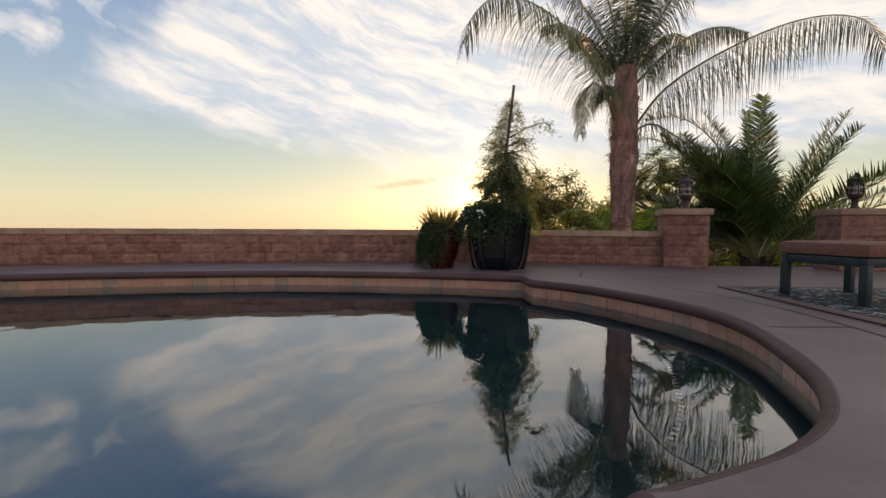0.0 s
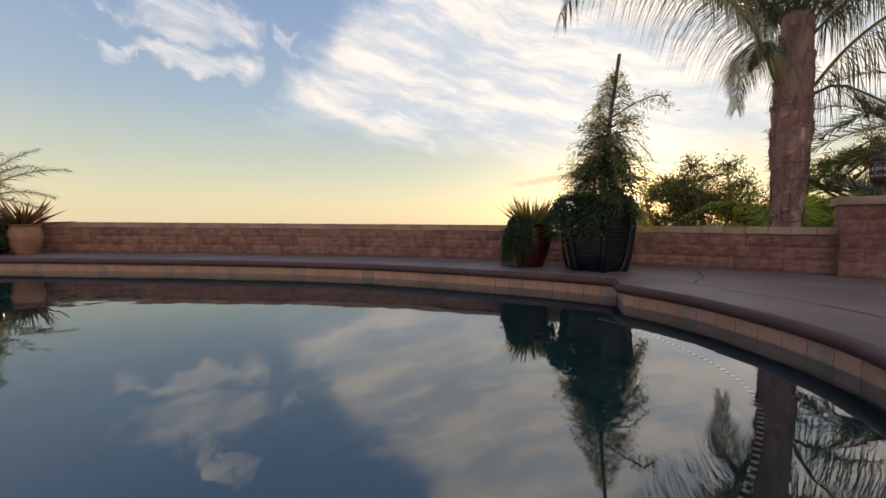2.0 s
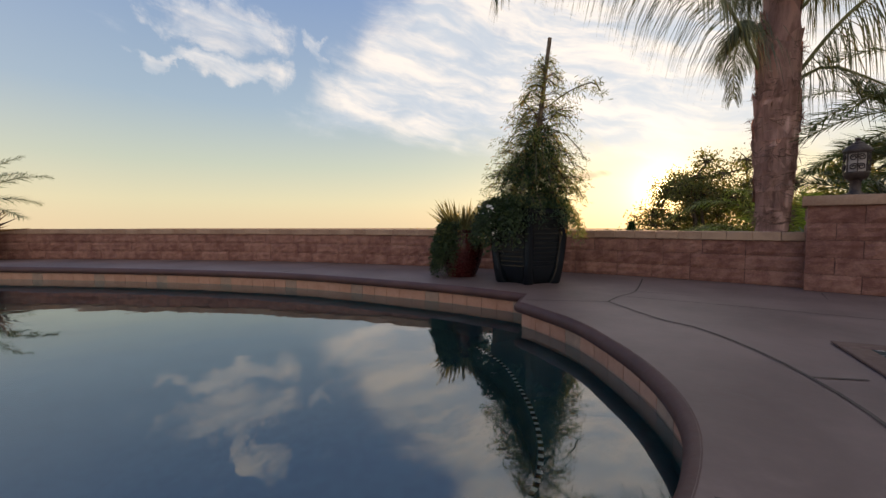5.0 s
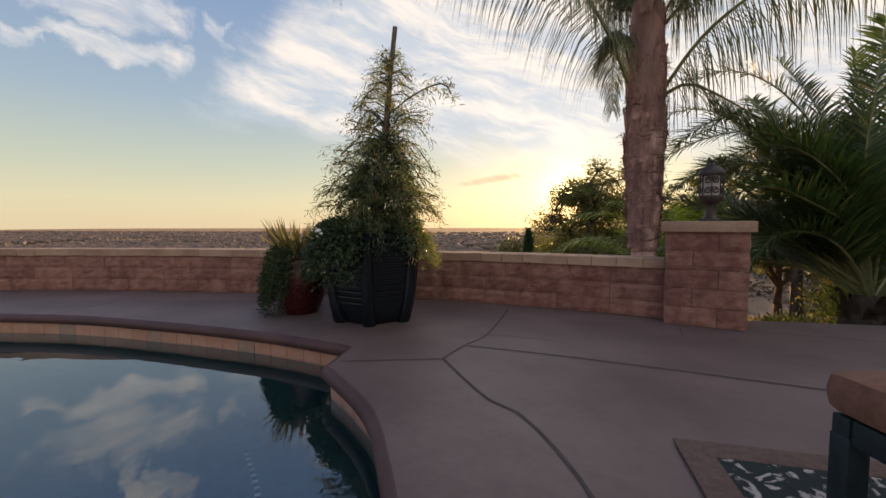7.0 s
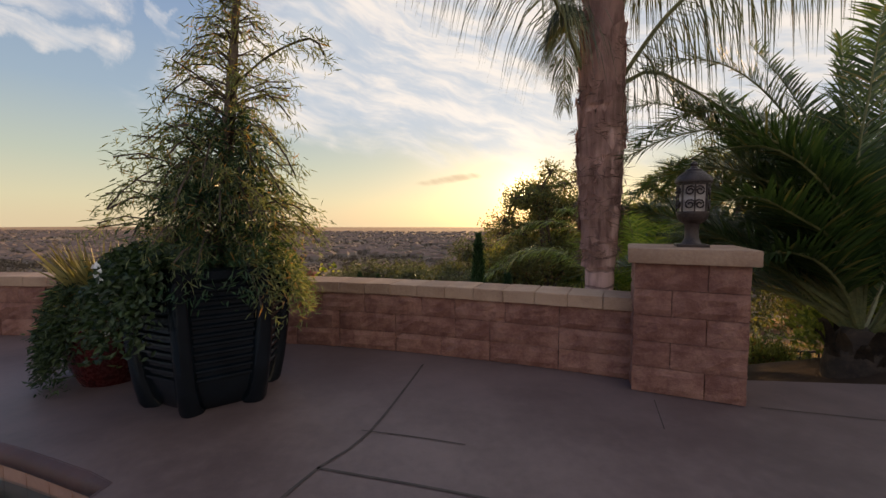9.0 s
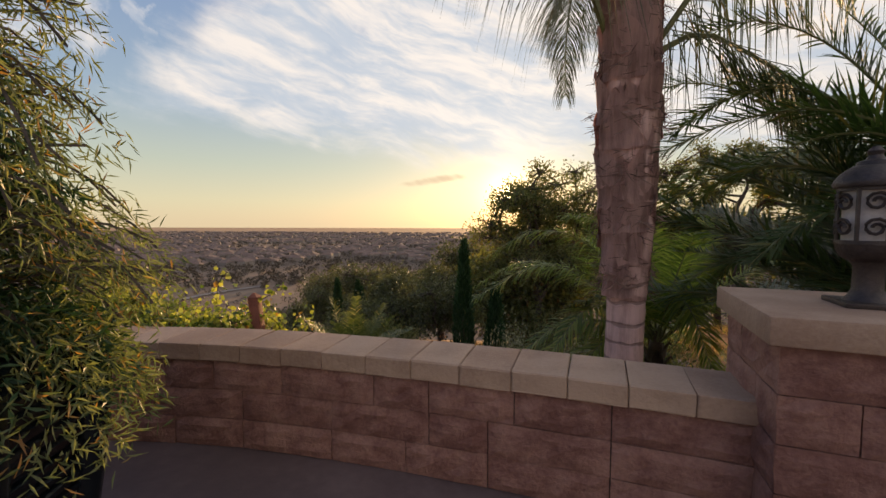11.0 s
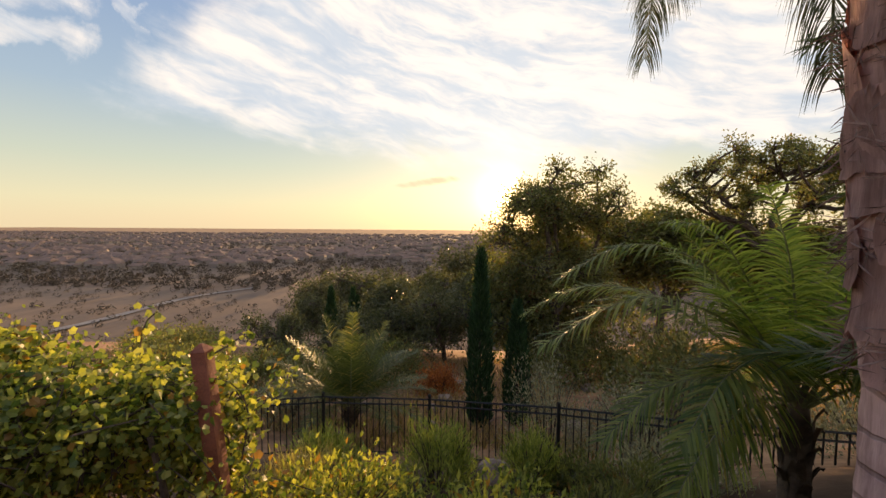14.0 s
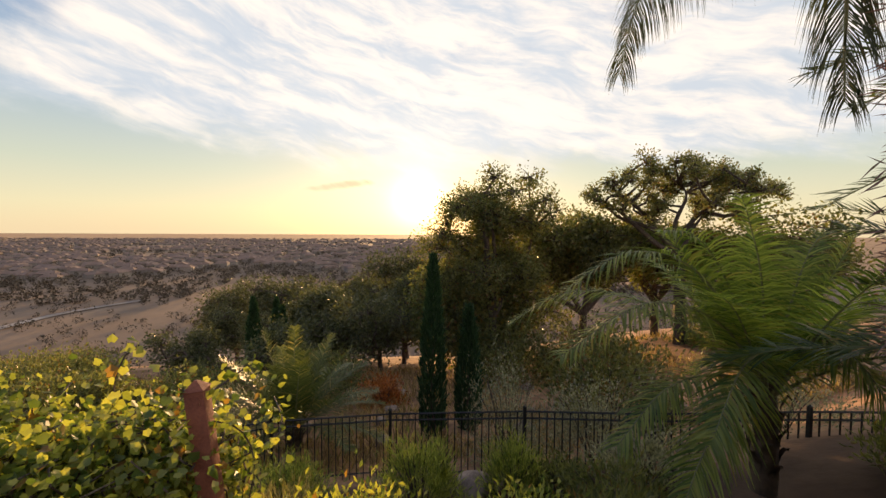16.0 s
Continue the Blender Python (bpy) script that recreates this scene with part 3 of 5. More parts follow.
core_v, core_f = [], []
for i, s in enumerate(np.linspace(0, arc[-1], 90)):
    m = on_wall(s)
    core_v += [m @ Vector(q) for q in ((0, 0.012, -0.1), (0, 0.012, 0.40), (0, 0.25, 0.40), (0, 0.25, -2.3))]
    if i:
        a = 4 * i
        core_f += [(a - 4 + k, a + k, a + (k + 1) % 4, a - 4 + (k + 1) % 4) for k in range(4)]
core_f += [(0, 1, 2, 3), (len(core_v) - 1, len(core_v) - 2, len(core_v) - 3, len(core_v) - 4)]
raw("wall_core", core_v, core_f, M_CORE, wall)
for c in range(3):
    s = arc[-1] - 0.01
    while s > 0.3:
        w = float(rng.choice(WIDTHS))
        s -= w
        ob = link_mesh("block", BLOCKS[w][rng.integers(5)], None, wall)
        ob.matrix_world = on_wall(s + w / 2, rng.uniform(-0.003, 0.004)) @ Matrix.Translation((0, 0, c * COURSE + 0.003))
# cap stones
caps = []
for k in range(4):
    bm = box(0.198, 0.29, 0.078, (0, 0.123, 0.039), 0.006)
    for q in bm.verts:
        if q.co.y > 0.2:
            q.co.x *= 1.02
        q.co += Vector((0, rng.uniform(-0.003, 0.003), rng.uniform(-0.002, 0.002)))
    data = bpy.data.meshes.new("cap_stone")
    bm.to_mesh(data)
    bm.free()
    data.materials.append(M_CAP)
    caps.append(data)
s = arc[-1] - 0.10
while s > 0.2:
    ob = link_mesh("cap_stone", caps[rng.integers(4)], None, wall)
    ob.matrix_world = on_wall(s) @ pose(0, 0, 0.405 + rng.uniform(-0.001, 0.002), 0, 0, rng.uniform(-0.4, 0.4))
    s -= 0.2


def pillar(m, label):
    p = thing("pillar", m, label, "pillar", "pillars of the garden wall")
    part("core", box(0.48, 0.48, 0.70, (0, 0, 0.35)), M_CORE, p)
    for side in range(4):
        turn = pose(0, 0, 0, 0, 0, 90 * side)
        for c in range(5):
            a, b = ((0.34, 0.18), (0.18, 0.34))[(c + side) % 2]
            x = -0.26
            for w in (a, b):
                data = block_mesh(w - 0.004, 0.137, 0.06, 100 + 17 * c + 5 * side + int(w * 100))
                ob = link_mesh("block", data, None, p)
                ob.matrix_parent_inverse = Matrix()
                ob.matrix_basis = turn @ Matrix.Translation((x + w / 2, -0.26, c * 0.14 + 0.003))
                x += w
    bm = box(0.59, 0.59, 0.08, (0, 0, 0.742), 0.008)
    part("cap_stone", bm, M_CAP, p)
    return p


PILLAR = pose(3.325, 5.73, 0, 0, 0, -18)
pillar(PILLAR, "square pillar of reddish split-face blocks with a tan cap at the wall's end")
pillar(pose(5.35, 5.42, 0, 0, 0, -14), "square split-face block pillar beside the date palm")


def scroll(r0, cx, cz, flip, radius):
    pts = []
    for i in range(15):
        a = i / 14 * 1.5 * 2 * math.pi
        r = r0 * (1 - 0.75 * i / 14)
        u, z = cx + flip * r * math.cos(a), cz + r * math.sin(a)
        ang = u / radius
        pts.append((radius * math.sin(ang), -radius * math.cos(ang), z))
    return pts


def lantern(m):
    l = thing("lantern", m, "dark bronze pillar lantern with scrollwork over a frosted cylinder", "lantern", "lanterns on the pillars")
    part("base_plate", box(0.16, 0.16, 0.016, (0, 0, 0.008), 0.004), M_BRONZE, l)
    part("stem", lathe([(0.056, 0.016), (0.044, 0.03), (0.036, 0.05), (0.036, 0.12), (0.05, 0.14)], 20), M_BRONZE, l)
    part("bowl", lathe([(0.05, 0.135), (0.068, 0.148), (0.078, 0.168), (0.082, 0.19)], 24), M_BRONZE, l)
    part("glass", lathe([(0.066, 0.19), (0.068, 0.36)], 24), M_FROST, l)
    cage = part("cage", lathe([(0.083, 0.186), (0.083, 0.198), (0.079, 0.198), (0.079, 0.186)], 24), M_BRONZE, l)
    part("upper_ring", lathe([(0.083, 0.345), (0.083, 0.36), (0.079, 0.36), (0.079, 0.345)], 24), M_BRONZE, cage)
    for k in range(4):
        bm = bmesh.new()
        for cx, cz, fl in ((-0.024, 0.235, 1), (0.024, 0.235, -1), (-0.024, 0.31, 1), (0.024, 0.31, -1)):
            tube(scroll(0.029, cx, cz, fl, 0.08), [0.005] * 15, 5, bm)
        tube([(0, -0.08, 0.195), (0, -0.08, 0.35)], [0.004, 0.004], 5, bm)
        tube([(0.0575, -0.0575, 0.195), (0.0575, -0.0575, 0.35)], [0.006, 0.006], 5, bm)
        ob = part("scrollwork", bm, M_BRONZE, cage)
        ob.matrix_basis = pose(0, 0, 0, 0, 0, 90 * k)
    part("roof", lathe([(0.090, 0.355), (0.094, 0.364), (0.090, 0.378), (0.078, 0.396), (0.060, 0.412), (0.048, 0.420)], 24), M_BRONZE, l)
    part("finial", lathe([(0.046, 0.415), (0.04, 0.432), (0.022, 0.438), (0.016, 0.45), (0.02, 0.462), (0.008, 0.476)], 16), M_BRONZE, l)
    return l


lamp = lantern(PILLAR @ Matrix.Translation((0.03, 0, 0.782)))
copy_thing(lamp, pose(5.37, 5.42, 0.782, 0, 0, 20))


# ---- palms ----
def frond(rng, points, leaf_len, leaf_wid, pairs, droop, sweep=0.7, lift=0.25, stalk=0.12, stem_r=0.022, ranks=0.4):
    """A feather leaf: a midrib along points, and drooping leaflets in pairs. Returns midrib bmesh and leaflet mesh data."""
    line = smooth_line(points, 0.08)
    k = len(line)
    stem = tube([tuple(p) for p in line[::2]], [stem_r * (1 - 0.85 * i / max(1, len(line[::2]) - 1)) for i in range(len(line[::2]))], 5)
    V, F = [], []
    for j in range(pairs):
        u = stalk + (1 - stalk) * j / (pairs - 1)
        x = u * (k - 1)
        i = min(int(x), k - 2)
        p = line[i] + (line[i + 1] - line[i]) * (x - i)
        t = line[min(i + 2, k - 1)] - line[max(i - 1, 0)]
        t = t / np.linalg.norm(t)
        s = np.cross(t, (0, 0, 1.0))
        s /= np.linalg.norm(s) + 1e-9
        nrm = np.cross(s, t)
        env = math.sin(math.pi * min(1, 0.22 + 0.80 * u)) ** 0.6 if u < 0.90 else 0.62 - 3.2 * (u - 0.90)
        for side in (1, -1):
            ln = leaf_len * env * rng.uniform(0.8, 1.15)
            d = s * side + t * sweep * rng.uniform(0.8, 1.25) + nrm * lift * rng.uniform(-ranks, 1.6)
            d /= np.linalg.norm(d)
            wv = np.cross(d, nrm)
            wv /= np.linalg.norm(wv) + 1e-9
            b = len(V)
            segs = 3
            pos = p.copy()
            dd = d.copy()
            for q in range(segs + 1):
                wd = leaf_wid * (0.6, 1.0, 0.75, 0.08)[q]
                V += [pos + wv * wd / 2, pos - wv * wd / 2]
                dd = dd + np.array((0, 0, -droop * rng.uniform(0.7, 1.3)))
                dd /= np.linalg.norm(dd)
                pos = pos + dd * ln / segs
            F += [(b + 2 * q, b + 2 * q + 1, b + 2 * q + 3, b + 2 * q + 2) for q in range(segs)]
    return stem, V, F


def add_frond(rng, parent, points, mat, **kw):
    stem, V, F = frond(rng, points, **kw)
    rib = part("frond", stem, M_STEM, parent)
    tagged(raw("leaf_blade", [tuple(q) for q in V], F, mat, rib), kind="stuff")
    return rib


def arc_points(base, az, reach, rise, fall, n=5):
    """A rib that goes up and out from base and bends over."""
    out = []
    for i in range(n):
        u = i / (n - 1)
        out.append((base[0] + math.sin(az) * reach * u, base[1] + math.cos(az) * reach * u, base[2] + rise * u - fall * u ** 2.4))
    return out


rng = np.random.default_rng(11)
queen = thing("queen_palm", pose(3.38, 7.77, -0.95), "tall feather palm with a ragged grey-pink trunk behind the wall", "palm tree")
prof = [(0.21, 0.0), (0.165, 0.25), (0.15, 0.6), (0.142, 1.1), (0.146, 1.38), (0.165, 1.55), (0.19, 1.9), (0.21, 2.3), (0.22, 2.7), (0.213, 3.0), (0.205, 3.3), (0.19, 3.7), (0.17, 4.1), (0.165, 4.6)]
bm = bmesh.new()
rings = []
zs = np.linspace(0, 4.5, 110)
for z in zs:
    r0 = np.interp(z, [b for a, b in prof], [a for a, b in prof])
    scar = 0.008 * max(0, math.sin(z * 2 * math.pi / 0.155 + 0.9 * math.sin(z * 3))) ** 6 if z < 1.55 else 0
    ring = []
    for k in range(28):
        a = 2 * math.pi * k / 28
        r = r0 + scar + (0.006 if z < 1.8 else 0.022) * noise.noise((math.cos(a) * 2.2, math.sin(a) * 2.2, z * 2.6)) + 0.006 * noise.noise((math.cos(a) * 7, math.sin(a) * 7, z * 5))
        ring.append(bm.verts.new((r * math.cos(a) + 0.02 * math.sin(z), r * math.sin(a), z)))
    rings.append(ring)
for a, b in zip(rings, rings[1:]):
    for k in range(28):
        bm.faces.new((a[k], a[(k + 1) % 28], b[(k + 1) % 28], b[k]))
bm.faces.new(rings[-1])
part("trunk", bm, M_TRUNK, queen)


def boot(rng, w, h, lift, hold=0.2):
    """A torn leaf base that clasps a trunk of radius hold."""
    bm = bmesh.new()
    rows, cols = 8, 8
    tear = [rng.uniform(0.72, 1.0) for _ in range(cols + 1)]
    grid = []
    for j in range(rows + 1):
        u = j / rows
        half = w * (0.6 + 0.4 * math.sin(math.pi * min(1.0, u * 0.8 + 0.2))) * (1 - 0.75 * u ** 2.4) / 2
        row = []
        for i in range(cols + 1):
            x = 2 * i / cols - 1
            a = x * half / hold + rng.uniform(-1, 1) * 0.015
            r = hold + 0.008 + lift * u ** 2 * (1 - 0.5 * x * x) + 0.012 * abs(x) ** 3 + 0.010 * (1 - u) ** 6 + rng.uniform(-1, 1) * 0.004
            row.append(bm.verts.new((r * math.sin(a), hold - r * math.cos(a), h * u * (tear[i] if j == rows else 1.0) + (rng.uniform(-0.02, 0.02) if j == 0 else 0.0))))
        grid.append(row)
    for p, q in zip(grid, grid[1:]):
        for i in range(cols):
            bm.faces.new((p[i], p[i + 1], q[i + 1], q[i]))
    bmesh.ops.solidify(bm, geom=bm.faces[:], thickness=0.006)
    return bm


for j in range(30):
    z = 1.44 + 2.6 * (j / 30) + rng.uniform(-0.05, 0.05)
    a = j * 137.5 + rng.uniform(-12, 12)
    r = np.interp(z, [q for p_, q in prof], [p_ for p_, q in prof])
    ob = part("leaf_base", boot(rng, rng.uniform(0.36, 0.62), rng.uniform(0.32, 0.6), rng.uniform(0.012, 0.05), r), M_BOOT, queen)
    ob.matrix_basis = pose(0, 0, 0, 0, 0, a) @ Matrix.Translation((0, -r, z)) @ pose(0, 0, 0, 0, rng.uniform(-5, 5), 0)
# shreds of fibre round the trunk
n = 1500
za = 1.60 + 0.40 * rng.integers(0, 6, n) + rng.normal(0.0, 0.07, n)
an = rng.uniform(0, 2 * math.pi, n)
ra = np.interp(za, [q for p_, q in prof], [p_ for p_, q in prof]) + rng.uniform(0.0, 0.022, n)
cen = np.stack([ra * np.cos(an), ra * np.sin(an), za], axis=1)
wy = np.stack([-np.sin(an) * rng.normal(0, 1, n) + 0.06 * np.cos(an), np.cos(an) * rng.normal(0, 1, n) + 0.06 * np.sin(an), rng.normal(-0.2, 0.35, n)], axis=1)
cloud_part("fibre", leaf_cloud(rng, cen, wy, 0.13, 0.003), M_FIBRE, queen, kind="stuff")
Q = dict(leaf_len=0.70, leaf_wid=0.0135, pairs=170, droop=0.75, sweep=0.6, lift=0.35, stem_r=0.026)


def qpt(*pts):
    return [np.array(p) - np.array((3.38, 7.77, -0.95)) for p in pts]


add_frond(rng, queen, qpt((3.22, 7.75, 2.4), (2.7, 7.35, 3.25), (2.0, 6.85, 3.72), (1.35, 6.4, 3.88), (0.75, 5.97, 3.72), (0.42, 5.74, 3.35), (0.30, 5.66, 2.98)), M_QUEEN, **{**Q, "leaf_len": 1.05, "pairs": 210, "droop": 1.0})
add_frond(rng, queen, qpt((3.3, 7.85, 2.5), (3.26, 8.5, 3.3), (3.32, 9.4, 3.72), (3.44, 10.3, 3.50), (3.55, 10.8, 2.95)), M_QUEEN, **{**Q, "leaf_len": 0.80, "leaf_wid": 0.009, "pairs": 230, "stalk": 0.25, "droop": 0.9})
add_frond(rng, queen, qpt((3.42, 7.9, 2.9), (3.46, 8.2, 3.2), (3.50, 8.36, 2.9), (3.53, 8.40, 2.3), (3.52, 8.38, 1.9)), M_QUEEN, **{**Q, "leaf_len": 0.6, "leaf_wid": 0.009, "pairs": 130, "droop": 0.9})
add_frond(rng, queen, qpt((3.30, 7.77, 2.72), (3.15, 7.75, 3.03), (2.97, 7.65, 3.12), (2.84, 7.6, 2.98), (2.78, 7.6, 2.74)), M_QUEEN, **{**Q, "leaf_len": 0.50, "pairs": 110, "stalk": 0.35, "droop": 0.9})
add_frond(rng, queen, qpt((3.50, 7.80, 2.3), (4.1, 7.6, 3.1), (5.2, 7.3, 3.75), (6.2, 7.1, 4.05), (6.95, 7.0, 3.95), (7.3, 7.0, 3.45)), M_QUEEN, **{**Q, "leaf_len": 1.2, "pairs": 200, "droop": 0.95, "stalk": 0.05})
add_frond(rng, queen, qpt((3.48, 7.75, 2.28), (3.79, 7.6, 2.41), (4.11, 7.5, 2.21), (4.44, 7.45, 1.97), (4.72, 7.4, 1.80)), M_QUEEN, **{**Q, "leaf_len": 0.80, "pairs": 46, "stalk": 0.22, "leaf_wid": 0.015, "droop": 0.6, "sweep": 1.2})
for az, reach, rise, fall, z0 in ((20, 1.2, 2.8, 0.9, 4.3), (62, 1.7, 2.5, 1.3, 4.1), (100, 1.9, 2.3, 1.4, 4.0), (140, 1.3, 2.6, 1.0, 4.2), (180, 0.9, 2.8, 0.8, 4.2), (205, 0.8, 2.7, 0.7, 4.4), (235, 1.0, 2.7, 0.9, 4.2), (262, 1.3, 2.6, 1.1, 4.2), (300, 1.5, 2.5, 1.2, 4.2), (335, 1.5, 2.5, 1.2, 4.2), (50, 0.8, 2.6, 0.7, 4.4), (150, 0.9, 2.7, 0.9, 4.4)):
    add_frond(rng, queen, arc_points((0.08 * math.sin(radians(az)), 0.08 * math.cos(radians(az)), z0), radians(az), reach, rise, fall, 6), M_QUEEN, **Q)


def date_palm(m, label, rng, fronds, length, trunk_h=0.35, trunk_r=0.2, low=16, bend=0.18, leaf=0.40, soft=0.07, mat=None, pairs=92, blade=0.015, rake=0.9, husk=None, keep=None):
    p = thing("date_palm", m, label, "palm tree")
    part("trunk", lathe([(trunk_r * 1.15, -0.15), (trunk_r * 1.2, 0.0), (trunk_r, trunk_h * 0.6), (trunk_r * 0.6, trunk_h)], 18), husk or M_HUSK, p)
    for k in range(18):
        ob = part("leaf_base", boot(rng, 0.11, 0.22, 0.09, trunk_r), husk or M_HUSK, p)
        ob.matrix_basis = pose(0, 0, 0, 0, 0, k * 137.5) @ Matrix.Translation((0, -trunk_r * 0.95, trunk_h * 0.75 * k / 18))
    for k in range(fronds):
        az = radians(k * 137.5 + rng.uniform(-10, 10))
        u = (k + 0.5) / fronds
        el = radians(86 - (86 - low) * u ** 0.85 + rng.uniform(-5, 5))
        if keep and not keep(az):
            continue
        ln = length * rng.uniform(0.85, 1.08) * (0.88 + 0.12 * math.sin(math.pi * u))
        reach, rise = ln * math.cos(el), ln * math.sin(el)
        fall = ln * (0.06 + bend * math.cos(el))
        pts = arc_points((0.05 * math.sin(az), 0.05 * math.cos(az), trunk_h * 0.85), az, reach + 0.10 * ln * (1 - u), rise, fall, 6)
        add_frond(rng, p, pts, mat or M_DATE, leaf_len=leaf, leaf_wid=blade, pairs=pairs, droop=soft, sweep=rake, lift=0.6, stalk=0.16, stem_r=0.02, ranks=0.1)
    return p


rng = np.random.default_rng(21)
broad_palm = date_palm(pose(5.28, 6.95, -0.30), "broad dark green date palm growing from the planting bed", rng, 30, 3.0, low=24, bend=0.26, leaf=0.40, soft=0.05, pairs=120, blade=0.017, rake=1.0, keep=lambda az: math.sin(az) > -0.25 or math.cos(az) > 0.45)
for pts in ([(-0.17, 0.0, 1.3), (-0.57, 0.05, 1.82), (-1.01, 0.15, 2.03), (-1.41, 0.35, 2.0), (-1.72, 0.57, 1.86)], [(-0.15, 0.0, 0.97), (-0.67, -0.15, 1.29), (-1.02, -0.2, 1.43), (-1.32, -0.15, 1.33), (-1.5, -0.1, 1.13)], [(-0.14, 0.05, 1.36), (-0.3, 0.25, 2.08), (-0.41, 0.45, 2.52), (-0.58, 0.65, 2.92)], [(-0.14, -0.05, 1.64), (-0.13, -0.1, 2.24), (-0.14, -0.2, 2.93)], [(-0.2, 0.4, 1.1), (-0.5, 0.9, 1.6), (-0.8, 1.3, 1.75), (-1.0, 1.6, 1.5)], [(-0.2, -0.05, 0.7), (-0.5, -0.1, 0.95), (-0.9, -0.15, 0.95), (-1.2, -0.2, 0.6)], [(-0.3, 0.3, 0.7), (-0.7, 0.7, 1.05), (-1.1, 1.0, 1.0), (-1.4, 1.2, 0.6)], [(-0.1, 0.3, 1.0), (-0.3, 0.8, 1.25), (-0.6, 1.4, 1.1), (-0.8, 1.7, 0.6)], [(-0.2, 0.1, 1.3), (-0.6, 0.25, 1.95), (-0.95, 0.45, 2.25), (-1.25, 0.7, 2.25), (-1.5, 1.0, 2.05)], [(-0.2, 0.1, 1.2), (-0.6, 0.3, 1.6), (-1.0, 0.6, 1.75), (-1.4, 0.9, 1.6), (-1.6, 1.1, 1.3)], [(-0.15, 0.0, 1.2), (-0.5, -0.05, 1.65), (-0.85, -0.02, 1.85), (-1.2, 0.1, 1.8), (-1.45, 0.25, 1.6)], [(-0.1, 0.4, 1.2), (-0.4, 1.0, 1.75), (-0.8, 1.6, 1.9), (-1.1, 2.1, 1.6)], [(0.0, 0.4, 1.5), (-0.2, 1.0, 2.3), (-0.5, 1.6, 2.6), (-0.8, 2.1, 2.4)], [(-0.1, 0.5, 0.8), (-0.3, 1.2, 1.1), (-0.5, 1.8, 0.9), (-0.7, 2.2, 0.4)], [(-0.3, 0.5, 1.5), (-0.8, 1.0, 2.3), (-1.2, 1.4, 2.6), (-1.6, 1.8, 2.5)], [(-0.2, 0.3, 1.7), (-0.5, 0.6, 2.5), (-0.9, 0.9, 2.9), (-1.3, 1.2, 2.9)]):
    add_frond(rng, broad_palm, [(0, 0, 0.3)] + pts, M_DATE, leaf_len=0.46, leaf_wid=0.018, pairs=140, droop=0.11, sweep=0.9, lift=0.6, stalk=0.22, stem_r=0.022, ranks=0.1)
for k in range(11):
    az, el, ln = radians(-62 + 9.5 * k), radians((34, 58, 14, 46)[k % 4]), 2.5 + 0.25 * (k % 3)
    add_frond(rng, broad_palm, arc_points((0, 0, 0.4), az, ln * math.cos(el), ln * math.sin(el) + 0.3, ln * 0.34 * math.cos(el), 6), M_DATE, leaf_len=0.54, leaf_wid=0.025, pairs=140, droop=0.14, sweep=0.9, lift=0.6, stalk=0.2, stem_r=0.022, ranks=0.2)
slope_palm = date_palm(pose(4.5, 9.7, -1.25), "young green date palm on the slope below the wall", rng, 10, 2.1, 0.95, 0.10, 40, 0.36, 0.45, 0.22, M_SOFT, 85, 0.018)
for pts in ([(0.6, 0.9, 0.75), (0.9, 1.6, 0.65), (1.0, 2.2, 0.2)], [(-0.7, -0.2, 1.55), (-1.5, -0.3, 1.78), (-2.3, -0.4, 1.40)], [(-0.8, -0.1, 1.95), (-1.5, -0.1, 2.20), (-2.1, -0.1, 1.90)], [(-0.5, 0.0, 1.95), (-0.85, 0.0, 2.35), (-1.2, 0.0, 2.38)], [(-0.1, 0.0, 1.9), (-0.25, 0.0, 2.45), (-0.35, 0.0, 2.7)], [(0.0, -0.35, 1.45), (0.02, -0.75, 1.35), (0.08, -1.05, 0.85)], [(0.3, 0.0, 1.9), (0.55, 0.05, 2.3), (0.8, 0.1, 2.4)], [(-0.7, -0.2, 1.1), (-1.3, -0.3, 1.05), (-1.8, -0.4, 0.65)], [(-0.6, -0.5, 1.35), (-1.1, -0.8, 1.35), (-1.5, -1.0, 0.95)], [(-0.9, 0.5, 1.6), (-1.6, 0.9, 1.7), (-2.2, 1.1, 1.35)], [(-0.6, -0.3, 0.95), (-1.1, -0.5, 0.6), (-1.4, -0.6, 0.1)]):
    add_frond(rng, slope_palm, [(0, 0, 0.85)] + pts, M_SOFT, leaf_len=0.50, leaf_wid=0.017, pairs=85, droop=0.26, sweep=0.75, lift=0.5, stalk=0.2, stem_r=0.02, ranks=0.3)
date_palm(pose(-1.0, 15.3, -3.55), "small backlit date palm beyond the iron fence", rng, 28, 2.5, 0.55, 0.15, 18, 0.30, 0.42, 0.14, M_GOLD, 92, 0.02)
date_palm(pose(-11.2, 4.9, -0.9), "feathery green palm behind the wall's far curve", rng, 26, 2.3, 1.9, 0.15, 20, 0.34, 0.45, 0.2, M_DATE)


